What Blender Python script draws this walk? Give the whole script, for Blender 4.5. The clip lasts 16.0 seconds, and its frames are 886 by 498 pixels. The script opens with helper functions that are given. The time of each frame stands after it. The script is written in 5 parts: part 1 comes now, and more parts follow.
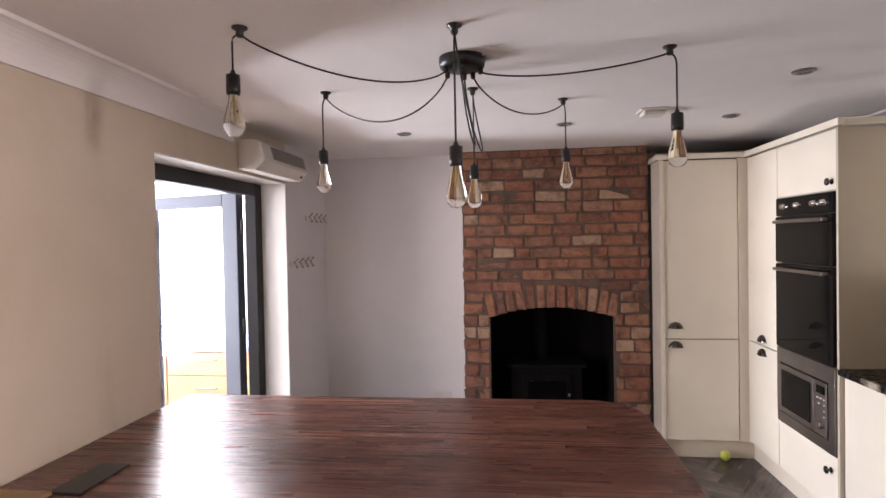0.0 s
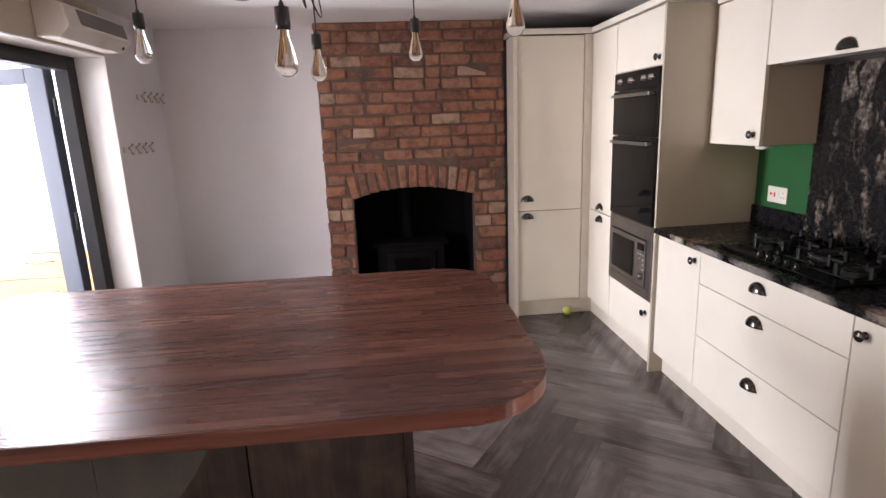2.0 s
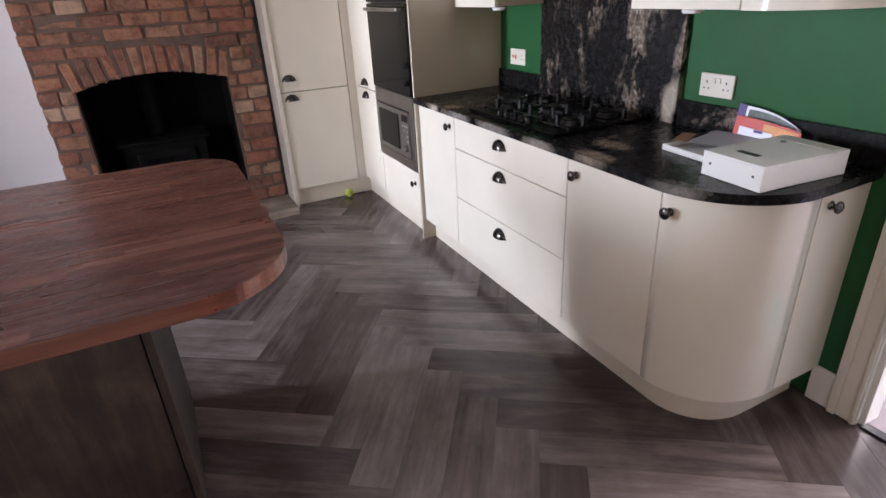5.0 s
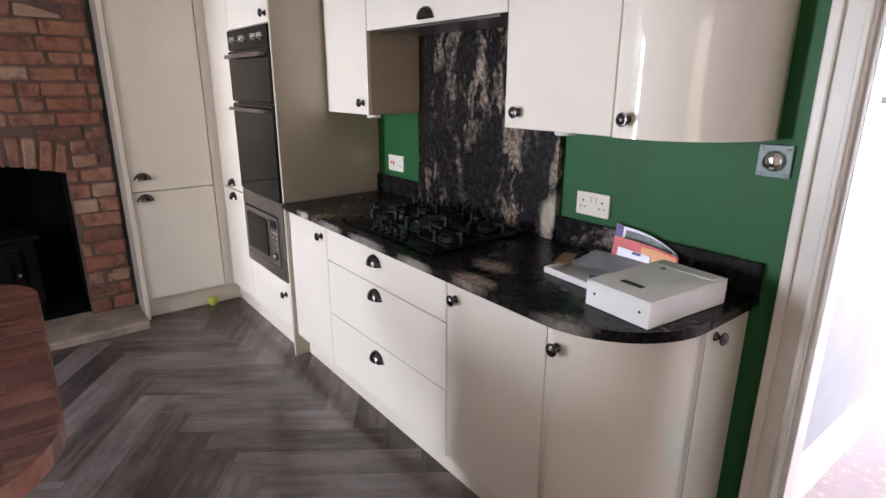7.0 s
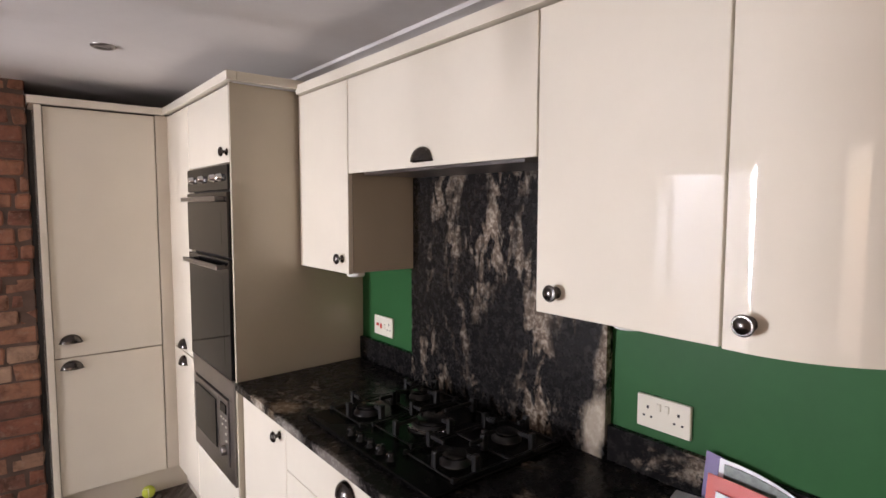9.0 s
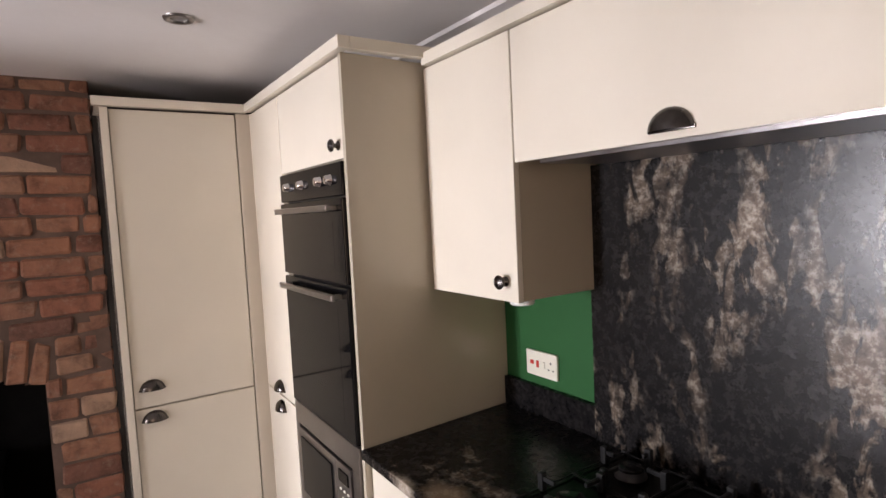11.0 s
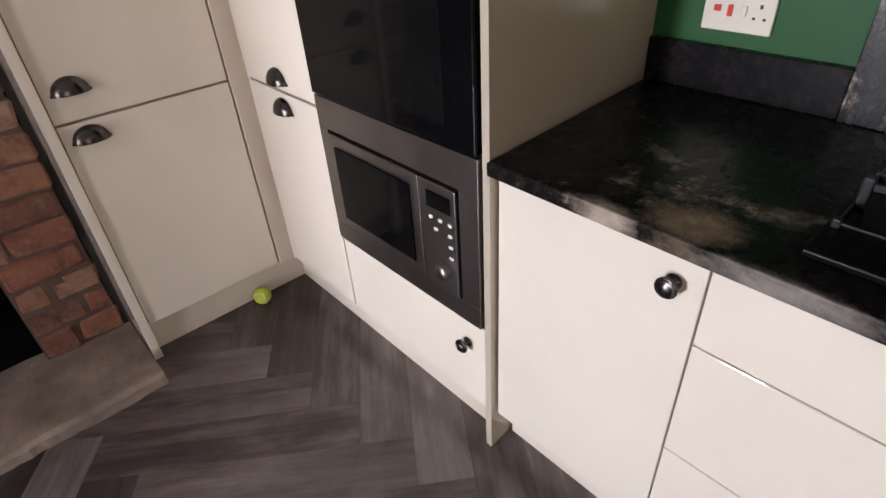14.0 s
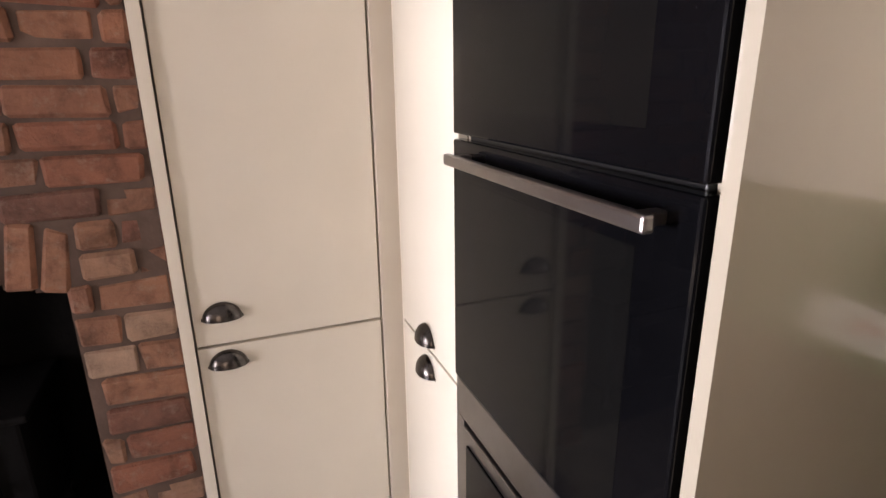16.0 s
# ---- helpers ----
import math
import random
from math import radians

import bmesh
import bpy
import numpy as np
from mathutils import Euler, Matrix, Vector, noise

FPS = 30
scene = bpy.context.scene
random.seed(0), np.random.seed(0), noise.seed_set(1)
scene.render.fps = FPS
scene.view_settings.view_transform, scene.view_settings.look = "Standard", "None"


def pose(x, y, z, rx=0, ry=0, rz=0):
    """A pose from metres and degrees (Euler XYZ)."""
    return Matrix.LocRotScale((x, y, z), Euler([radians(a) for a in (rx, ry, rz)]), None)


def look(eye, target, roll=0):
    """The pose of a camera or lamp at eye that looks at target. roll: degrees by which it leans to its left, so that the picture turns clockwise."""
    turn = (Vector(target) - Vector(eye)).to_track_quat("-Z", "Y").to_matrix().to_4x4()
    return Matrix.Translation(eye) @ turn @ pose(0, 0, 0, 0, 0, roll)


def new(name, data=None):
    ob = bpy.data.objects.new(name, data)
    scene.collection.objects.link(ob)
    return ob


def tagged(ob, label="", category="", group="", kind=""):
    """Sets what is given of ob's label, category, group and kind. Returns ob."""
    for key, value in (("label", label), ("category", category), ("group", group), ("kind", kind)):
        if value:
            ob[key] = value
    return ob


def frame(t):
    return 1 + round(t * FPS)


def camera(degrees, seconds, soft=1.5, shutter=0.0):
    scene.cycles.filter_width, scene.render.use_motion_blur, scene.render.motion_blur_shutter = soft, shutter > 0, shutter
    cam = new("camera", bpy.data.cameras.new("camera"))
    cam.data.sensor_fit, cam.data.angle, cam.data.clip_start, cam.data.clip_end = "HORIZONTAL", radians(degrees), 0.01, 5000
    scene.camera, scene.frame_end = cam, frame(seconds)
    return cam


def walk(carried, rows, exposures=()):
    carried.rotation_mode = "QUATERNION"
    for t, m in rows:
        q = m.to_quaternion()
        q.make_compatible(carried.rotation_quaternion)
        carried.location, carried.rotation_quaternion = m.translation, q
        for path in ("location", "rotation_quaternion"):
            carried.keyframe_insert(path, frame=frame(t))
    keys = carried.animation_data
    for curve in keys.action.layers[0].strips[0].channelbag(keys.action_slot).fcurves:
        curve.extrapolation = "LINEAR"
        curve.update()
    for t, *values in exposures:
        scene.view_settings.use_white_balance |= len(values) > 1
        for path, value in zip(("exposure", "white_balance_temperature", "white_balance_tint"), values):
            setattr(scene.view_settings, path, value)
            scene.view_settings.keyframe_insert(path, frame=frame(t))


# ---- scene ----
cam = camera(77.5, 16.0)
EXPOSURES = [(0, 0.42, 7600, 26), (1.0, 0.46, 7550, 26), (2.0, 0.52, 7400, 26), (3.0, 0.64, 6950, 23), (4.0, 0.6, 6750, 23), (6.5, 0.42, 6750, 22), (8.0, 0.53, 7400, 26), (8.5, 0.46, 7550, 26), (9.0, 0.44, 7700, 26), (9.5, 0.3, 7950, 26), (12.0, 0.64, 7700, 27), (13.0, 0.7, 7650, 27), (14.0, 0.24, 7400, 27), (15.0, 0.56, 7500, 27), (15.5, 0.66, 7550, 27), (16, 0.78, 7700, 27)]
PATH = [
    (0, (0.009, -0.038, 1.543), (-0.232, 1.947, 1.507), -1.1),
    (0.5, (0.047, -0.023, 1.563), (-0.036, 1.972, 1.445), -1.9),
    (1, (0.077, -0.033, 1.531), (0.108, 1.956, 1.321), -2.0),
    (1.5, (0.105, -0.04, 1.509), (0.197, 1.935, 1.206), -2.3),
    (2, (0.117, -0.05, 1.5), (0.301, 1.89, 1.047), -2.1),
    (2.5, (0.136, -0.066, 1.476), (0.381, 1.843, 0.934), -3.0),
    (3, (0.147, -0.075, 1.463), (0.447, 1.793, 0.815), -2.5),
    (3.5, (0.176, -0.066, 1.446), (0.58, 1.739, 0.684), -2.4),
    (4, (0.206, -0.072, 1.437), (0.717, 1.671, 0.599), -3.5),
    (4.2, (0.225, -0.073, 1.43), (0.787, 1.639, 0.56), -3.7),
    (6.3, (0.445, -0.016, 1.442), (1.492, 1.52, 0.703), -0.6),
    (6.5, (0.466, 0.004, 1.453), (1.526, 1.553, 0.761), -0.4),
    (7, (0.521, 0.135, 1.471), (1.697, 1.647, 0.896), 0.2),
    (7.5, (0.575, 0.285, 1.506), (1.874, 1.743, 1.076), 0.2),
    (8, (0.69, 0.376, 1.53), (1.894, 1.936, 1.186), 0.5),
    (8.5, (0.848, 0.475, 1.561), (2.011, 2.087, 1.341), 1.8),
    (9, (0.885, 0.652, 1.576), (2.13, 2.209, 1.423), 0.1),
    (9.5, (0.882, 0.816, 1.604), (2.132, 2.376, 1.552), -0.4),
    (9.7, (0.907, 0.862, 1.602), (2.078, 2.484, 1.589), -1.0),
    (11.8, (0.942, 1.626, 1.523), (2.036, 3.258, 1.149), -1.6),
    (12, (0.97, 1.675, 1.493), (2.149, 3.208, 0.982), -2.1),
    (12.5, (1.04, 1.797, 1.425), (2.291, 3.175, 0.692), -5.3),
    (13, (1.029, 1.889, 1.405), (2.304, 3.139, 0.503), -3.8),
    (13.5, (0.963, 2.063, 1.351), (2.14, 3.298, 0.307), -4.3),
    (14, (0.905, 2.192, 1.333), (1.968, 3.444, 0.193), -3.8),
    (14.5, (0.904, 2.288, 1.348), (1.836, 3.704, 0.286), -3.5),
    (15, (0.992, 2.386, 1.389), (1.838, 3.947, 0.469), -2.0),
    (15.5, (1.1, 2.453, 1.425), (1.876, 4.126, 0.657), -0.9),
    (16, (1.18, 2.503, 1.466), (1.876, 4.284, 0.881), -0.8),
]
walk(cam, [(t, look(eye, target, roll)) for t, eye, target, roll in PATH], EXPOSURES)

# ---- world and lights ----
CEIL = 2.19
world = bpy.data.worlds.new("world")
scene.world = world
world.use_nodes = True
wn = world.node_tree.nodes
sky = wn.new("ShaderNodeTexSky")
sky.sky_type, sky.sun_disc = "NISHITA", False
sky.sun_elevation, sky.sun_rotation = radians(35), radians(200)
world.node_tree.links.new(sky.outputs[0], wn["Background"].inputs["Color"])
wn["Background"].inputs["Strength"].default_value = 0.12


def area(name, m, w, h, power, colour):
    lamp = bpy.data.lights.new(name, "AREA")
    lamp.shape, lamp.size, lamp.size_y, lamp.energy, lamp.color = "RECTANGLE", w, h, power, colour
    ob = new(name, lamp)
    ob.matrix_world = m
    return ob


sun = bpy.data.lights.new("sun", "SUN")
sun.energy, sun.angle, sun.color = 2.0, radians(0.6), (1, 0.95, 0.88)
new("sun", sun).matrix_world = look((0, 0, 8), (-2.2, 5.2, 0))
# daylight in side room windows and hall; overhead and south lamps are added fills
COOL = (0.81, 0.9, 1.0)
area("daylight_side_window", look((-3.6, 3.11, 1.25), (-1.5, 2.75, 1.15)), 0.34, 1.45, 240, (0.72, 0.86, 1.0))
area("daylight_far_window", look((-3.6, 1.7, 1.3), (-0.4, 4.2, 1.0)), 0.95, 1.4, 72, COOL)
# lamp added under the closed side room ceiling to brighten that room
area("overhead_fill", look((-2.75, 4.3, 2.39), (-2.6, 3.9, 0)), 1.6, 0.6, 190, COOL)
area("daylight_hall", look((4.95, -0.25, 1.45), (-1.45, 0.9, 1.2)), 1.2, 1.7, 185, (0.95, 0.96, 1.0))
# fill for south-facing surfaces, in an opening added out of view
area("south_fill", look((-0.6, -1.98, 1.25), (0.2, 2, 1.15)), 1.3, 1.5, 9, (1.0, 0.93, 0.86))

# ---- materials ----


def shader(name, rough=0.5, metal=0.0):
    m = bpy.data.materials.new(name)
    m.use_nodes = True
    p = m.node_tree.nodes["Principled BSDF"]
    p.inputs["Roughness"].default_value, p.inputs["Metallic"].default_value = rough, metal
    return m, m.node_tree.nodes, m.node_tree.links, p


def ramp(n, stops):
    r = n.new("ShaderNodeValToRGB")
    e = r.color_ramp.elements
    while len(e) < len(stops):
        e.new(0.5)
    for el, (pos, col) in zip(e, stops):
        el.position, el.color = pos, (*col, 1)
    return r


def coords(n, l, scale=(1, 1, 1), rot=(0, 0, 0), kind="Object"):
    c, mp = n.new("ShaderNodeTexCoord"), n.new("ShaderNodeMapping")
    mp.inputs["Scale"].default_value, mp.inputs["Rotation"].default_value = scale, rot
    l.new(c.outputs[kind], mp.inputs["Vector"])
    return mp.outputs[0]


def noise_tex(n, l, vec, scale, detail=4, rough=0.55, dist=0.0):
    t = n.new("ShaderNodeTexNoise")
    t.inputs["Scale"].default_value, t.inputs["Detail"].default_value = scale, detail
    t.inputs["Roughness"].default_value, t.inputs["Distortion"].default_value = rough, dist
    l.new(vec, t.inputs["Vector"])
    return t.outputs["Fac"]


def mixc(n, l, fac, a, b, mode="MIX"):
    m = n.new("ShaderNodeMix")
    m.data_type, m.blend_type = "RGBA", mode
    for sock, v in ((m.inputs[0], fac), (m.inputs[6], a), (m.inputs[7], b)):
        if isinstance(v, (int, float)):
            sock.default_value = v
        elif isinstance(v, tuple):
            sock.default_value = (*v, 1)
        else:
            l.new(v, sock)
    return m.outputs[2]


def bumped(n, l, p, height, strength, distance=0.002):
    b = n.new("ShaderNodeBump")
    b.inputs["Strength"].default_value, b.inputs["Distance"].default_value = strength, distance
    l.new(height, b.inputs["Height"])
    l.new(b.outputs[0], p.inputs["Normal"])


def paint(name, col, rough=0.5, metal=0.0, var=0.08, scale=3.0, fine=60.0, bump=0.1, coat=0.0, spec=0.5):
    """A plain surface with faint large blotches, fine grain in colour, gloss and relief."""
    m, n, l, p = shader(name, rough, metal)
    v = coords(n, l)
    big, small = noise_tex(n, l, v, scale, 5), noise_tex(n, l, v, fine, 3)
    dark, lite = tuple(c * (1 - var) for c in col), tuple(min(1, c * (1 + var)) for c in col)
    a = ramp(n, [(0.3, dark), (0.7, lite)])
    l.new(big, a.inputs[0])
    c = mixc(n, l, small, tuple(1 - var for _ in col), (1, 1, 1))
    l.new(mixc(n, l, 0.5, a.outputs[0], c, "MULTIPLY"), p.inputs["Base Color"])
    r = n.new("ShaderNodeMapRange")
    r.inputs["To Min"].default_value, r.inputs["To Max"].default_value = rough * 0.8, min(1, rough * 1.25)
    l.new(big, r.inputs["Value"])
    l.new(r.outputs[0], p.inputs["Roughness"])
    p.inputs["Coat Weight"].default_value, p.inputs["Specular IOR Level"].default_value = coat, spec
    p.inputs["Coat Roughness"].default_value = 0.04
    if bump:
        bumped(n, l, p, small, bump)
    return m


def plaster_material(name, base, dirt, streak):
    """Bare or painted plaster, blotched at two scales, with thin downward stains."""
    m, n, l, p = shader(name, 0.85)
    v = coords(n, l)
    a = ramp(n, [(0.3, dirt), (0.65, base)])
    l.new(noise_tex(n, l, v, 1.3, 6, 0.6, 0.6), a.inputs[0])
    s = ramp(n, [(0.60, (1, 1, 1)), (0.78, streak)])
    l.new(noise_tex(n, l, coords(n, l, (3, 3, 0.5)), 1.4, 3), s.inputs[0])
    g = noise_tex(n, l, v, 45, 4)
    c = mixc(n, l, 0.3, a.outputs[0], s.outputs[0], "MULTIPLY")
    l.new(mixc(n, l, 0.1, c, mixc(n, l, g, (0.6, 0.6, 0.6), (1, 1, 1)), "MULTIPLY"), p.inputs["Base Color"])
    bumped(n, l, p, noise_tex(n, l, v, 14, 6), 0.25, 0.004)
    return m


def granite_material(name, stretch, size=2.4, cut=0.0, patches=(), gloss=0.24, flakes=6.5, rag=0.74):
    """Black polished stone with speckled cream and brown veins drawn out along one direction."""
    m, n, l, p = shader(name, 0.2)
    p.inputs["Specular IOR Level"].default_value = gloss
    v = coords(n, l, stretch)
    a = noise_tex(n, l, v, size, 10, 0.6, 0.35)
    b = noise_tex(n, l, v, flakes, 12, rag, 0.5)
    f = noise_tex(n, l, coords(n, l), 38, 8, 0.75)
    base = ramp(n, [(0.38, (0.005, 0.0048, 0.0055)), (0.62, (0.014, 0.0125, 0.0125)), (0.76, (0.04, 0.035, 0.032))])
    l.new(f, base.inputs[0])
    mask = ramp(n, [(0.5 + cut, (0, 0, 0)), (0.56 + cut, (0.5, 0.5, 0.5)), (0.66 + cut, (1, 1, 1))])
    l.new(a, mask.inputs[0])
    flake = ramp(n, [(0.47, (0, 0, 0)), (0.52, (0.85, 0.85, 0.85)), (0.58, (1, 1, 1))])
    l.new(b, flake.inputs[0])
    vein = ramp(n, [(0.3, (0.05, 0.036, 0.028)), (0.48, (0.2, 0.15, 0.115)), (0.62, (0.5, 0.42, 0.34)), (0.75, (0.62, 0.56, 0.48))])
    l.new(f, vein.inputs[0])
    cover = mixc(n, l, 1.0, mask.outputs[0], flake.outputs[0], "MULTIPLY")
    col = mixc(n, l, cover, base.outputs[0], vein.outputs[0])
    geo = n.new("ShaderNodeTexCoord")
    for at, across, tint in patches:
        mp = n.new("ShaderNodeMapping")
        mp.vector_type = "TEXTURE"
        mp.inputs["Location"].default_value, mp.inputs["Scale"].default_value = at, across
        l.new(geo.outputs["Object"], mp.inputs["Vector"])
        d = n.new("ShaderNodeVectorMath")
        d.operation = "LENGTH"
        l.new(mp.outputs[0], d.inputs[0])
        s = n.new("ShaderNodeMath")
        s.operation = "MULTIPLY_ADD"
        l.new(b, s.inputs[0])
        s.inputs[1].default_value = 2.4
        l.new(d.outputs["Value"], s.inputs[2])
        k = ramp(n, [(0.42, (1, 1, 1)), (0.62, (0, 0, 0))])
        h = n.new("ShaderNodeMath")
        h.operation = "MULTIPLY"
        l.new(s.outputs[0], h.inputs[0])
        h.inputs[1].default_value = 0.25
        l.new(h.outputs[0], k.inputs[0])
        col = mixc(n, l, k.outputs[0], col, mixc(n, l, f, tuple(c * 0.45 for c in tint), tint))
    l.new(col, p.inputs["Base Color"])
    r = n.new("ShaderNodeMapRange")
    r.inputs["To Min"].default_value, r.inputs["To Max"].default_value = 0.2, 0.34
    l.new(f, r.inputs["Value"])
    l.new(r.outputs[0], p.inputs["Roughness"])
    bumped(n, l, p, f, 0.16, 0.001)
    return m


def stave_material():
    """Dark oiled worktop of narrow glued staves that run along x."""
    m, n, l, p = shader("walnut_staves", 0.3)
    v = coords(n, l)
    br = n.new("ShaderNodeTexBrick")
    for k, val in (("Scale", 1), ("Mortar Size", 0.0006), ("Brick Width", 0.62), ("Row Height", 0.038), ("Bias", 0.0)):
        br.inputs[k].default_value = val
    br.offset, br.offset_frequency = 0.37, 3
    br.inputs["Color1"].default_value, br.inputs["Color2"].default_value, br.inputs["Mortar"].default_value = (0, 0, 0, 1), (1, 1, 1, 1), (0.1, 0.1, 0.1, 1)
    l.new(v, br.inputs["Vector"])
    grain = noise_tex(n, l, coords(n, l, (2.2, 90, 90)), 1.6, 6, 0.65, 0.1)
    long_ = noise_tex(n, l, coords(n, l, (1.1, 30, 30)), 1.6, 4, 0.6)
    tone = mixc(n, l, 0.6, br.outputs["Color"], mixc(n, l, long_, (0, 0, 0), (1, 1, 1)))
    a = ramp(n, [(0.25, (0.06, 0.02, 0.014)), (0.45, (0.13, 0.045, 0.03)), (0.6, (0.19, 0.075, 0.05)), (0.78, (0.3, 0.14, 0.09))])
    l.new(tone, a.inputs[0])
    g = ramp(n, [(0.3, (0.55, 0.5, 0.48)), (0.65, (1.1, 1.1, 1.1))])
    l.new(grain, g.inputs[0])
    l.new(mixc(n, l, 0.8, a.outputs[0], g.outputs[0], "MULTIPLY"), p.inputs["Base Color"])
    r = n.new("ShaderNodeMapRange")
    r.inputs["To Min"].default_value, r.inputs["To Max"].default_value = 0.2, 0.42
    l.new(noise_tex(n, l, v, 6, 4), r.inputs["Value"])
    l.new(r.outputs[0], p.inputs["Roughness"])
    bumped(n, l, p, grain, 0.08, 0.001)
    return m


def plank_material(name, stops, along, rough=0.45, random_tone=True, wear=0.5, cloud=(7.0, 7.0), fibre=(2.0, 26.0), blend=0.5, relief=0.15):
    """Wood grain along one local axis; each board takes its own tone."""
    m, n, l, p = shader(name, rough)
    info = n.new("ShaderNodeObjectInfo")
    sc = [fibre[1]] * 3
    sc["xyz".index(along)] = fibre[0]
    off = n.new("ShaderNodeVectorMath")
    off.operation = "MULTIPLY_ADD"
    c = n.new("ShaderNodeTexCoord")
    comb = n.new("ShaderNodeCombineXYZ")
    for k in range(3):
        l.new(info.outputs["Random"], comb.inputs[k])
    l.new(comb.outputs[0], off.inputs[0])
    off.inputs[1].default_value = (37, 53, 71)
    l.new(c.outputs["Object"], off.inputs[2])
    mp = n.new("ShaderNodeMapping")
    mp.inputs["Scale"].default_value = sc
    l.new(off.outputs[0], mp.inputs["Vector"])
    grain = noise_tex(n, l, mp.outputs[0], 1.0, 7, 0.65, 0.5)
    cs = [cloud[1]] * 3
    cs["xyz".index(along)] = cloud[0]
    cm = n.new("ShaderNodeMapping")
    cm.inputs["Scale"].default_value = cs
    l.new(off.outputs[0], cm.inputs["Vector"])
    cloud = noise_tex(n, l, cm.outputs[0], 1.0, 6, 0.65, 0.3)
    tone = mixc(n, l, blend, mixc(n, l, grain, (0, 0, 0), (1, 1, 1)), mixc(n, l, cloud, (0, 0, 0), (1, 1, 1)))
    if random_tone:
        tone = mixc(n, l, wear, tone, mixc(n, l, info.outputs["Random"], (0, 0, 0), (1, 1, 1)))
    a = ramp(n, stops)
    l.new(tone, a.inputs[0])
    worn = ramp(n, [(0.28, (0.7, 0.68, 0.67)), (0.7, (1.14, 1.13, 1.12))])
    geo = n.new("ShaderNodeNewGeometry")
    l.new(noise_tex(n, l, geo.outputs["Position"], 4.5, 7, 0.62, 0.6), worn.inputs[0])
    l.new(mixc(n, l, 0.85, a.outputs[0], worn.outputs[0], "MULTIPLY"), p.inputs["Base Color"])
    r = n.new("ShaderNodeMapRange")
    r.inputs["To Min"].default_value, r.inputs["To Max"].default_value = rough * 0.75, rough * 1.3
    l.new(cloud, r.inputs["Value"])
    l.new(r.outputs[0], p.inputs["Roughness"])
    bumped(n, l, p, grain, relief, 0.0015)
    return m


def brick_material():
    m, n, l, p = shader("old_brick", 0.88)
    info = n.new("ShaderNodeObjectInfo")
    vo = n.new("ShaderNodeTexCoord").outputs["Object"]
    add = n.new("ShaderNodeVectorMath")
    add.operation = "MULTIPLY_ADD"
    l.new(info.outputs["Random"], add.inputs[0])
    add.inputs[1].default_value = (31, 47, 59)
    l.new(vo, add.inputs[2])
    a = ramp(n, [(0.0, (0.17, 0.08, 0.058)), (0.22, (0.27, 0.105, 0.066)), (0.45, (0.25, 0.123, 0.08)), (0.65, (0.32, 0.138, 0.082)), (0.86, (0.31, 0.168, 0.11)), (1.0, (0.42, 0.29, 0.21))])
    l.new(info.outputs["Random"], a.inputs[0])
    big = noise_tex(n, l, add.outputs[0], 13, 8, 0.65, 0.3)
    b = ramp(n, [(0.3, (0.36, 0.33, 0.32)), (0.5, (0.95, 0.93, 0.92)), (0.7, (1.3, 1.25, 1.2))])
    l.new(big, b.inputs[0])
    pale = ramp(n, [(0.53, (0, 0, 0)), (0.68, (1, 1, 1))])
    l.new(noise_tex(n, l, add.outputs[0], 32, 8, 0.75), pale.inputs[0])
    c = mixc(n, l, 0.9, a.outputs[0], b.outputs[0], "MULTIPLY")
    l.new(mixc(n, l, mixc(n, l, pale.outputs[0], (0, 0, 0), (0.45, 0.45, 0.45)), c, (0.36, 0.26, 0.2)), p.inputs["Base Color"])
    bumped(n, l, p, noise_tex(n, l, add.outputs[0], 38, 8, 0.72), 0.8, 0.009)
    return m


def carpet_material():
    m, n, l, p = shader("flowered_carpet", 0.95)
    v = coords(n, l)
    vor = n.new("ShaderNodeTexVoronoi")
    vor.inputs["Scale"].default_value = 24
    l.new(v, vor.inputs["Vector"])
    a = ramp(n, [(0.0, (0.6, 0.47, 0.43)), (0.2, (0.5, 0.34, 0.32)), (0.34, (0.3, 0.26, 0.29)), (1.0, (0.25, 0.23, 0.27))])
    l.new(vor.outputs["Distance"], a.inputs[0])
    l.new(mixc(n, l, noise_tex(n, l, v, 120, 3), a.outputs[0], (0.32, 0.28, 0.3)), p.inputs["Base Color"])
    bumped(n, l, p, noise_tex(n, l, v, 250, 2), 0.8, 0.004)
    return m


def glass_material(name, tint=(1, 1, 1), rough=0.0, ior=1.45):
    m, n, l, p = shader(name, rough)
    p.inputs["Base Color"].default_value = (*tint, 1)
    p.inputs["Transmission Weight"].default_value, p.inputs["IOR"].default_value = 1.0, ior
    return m


CREAM = paint("cream_gloss_door", (0.77, 0.71, 0.605), 0.02, var=0.03, bump=0.0)
CARCASE = paint("cream_carcase", (0.66, 0.59, 0.49), 0.35, var=0.04, bump=0.03)
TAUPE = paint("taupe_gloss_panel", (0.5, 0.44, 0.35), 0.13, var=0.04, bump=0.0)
GREEN = paint("green_wall_paint", (0.015, 0.098, 0.031), 0.5, var=0.12, scale=2.5, fine=40, bump=0.12, spec=0.22)
RAW = plaster_material("bare_plaster", (0.62, 0.53, 0.43), (0.55, 0.455, 0.355), (0.62, 0.52, 0.42))
WHITE_WALL = plaster_material("white_wall_paint", (0.72, 0.69, 0.69), (0.66, 0.62, 0.62), (0.9, 0.87, 0.85))
CEILING = plaster_material("ceiling_paint", (0.82, 0.79, 0.78), (0.76, 0.73, 0.72), (0.92, 0.9, 0.88))
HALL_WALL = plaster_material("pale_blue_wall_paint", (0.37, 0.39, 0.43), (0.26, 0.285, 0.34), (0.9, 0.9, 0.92))
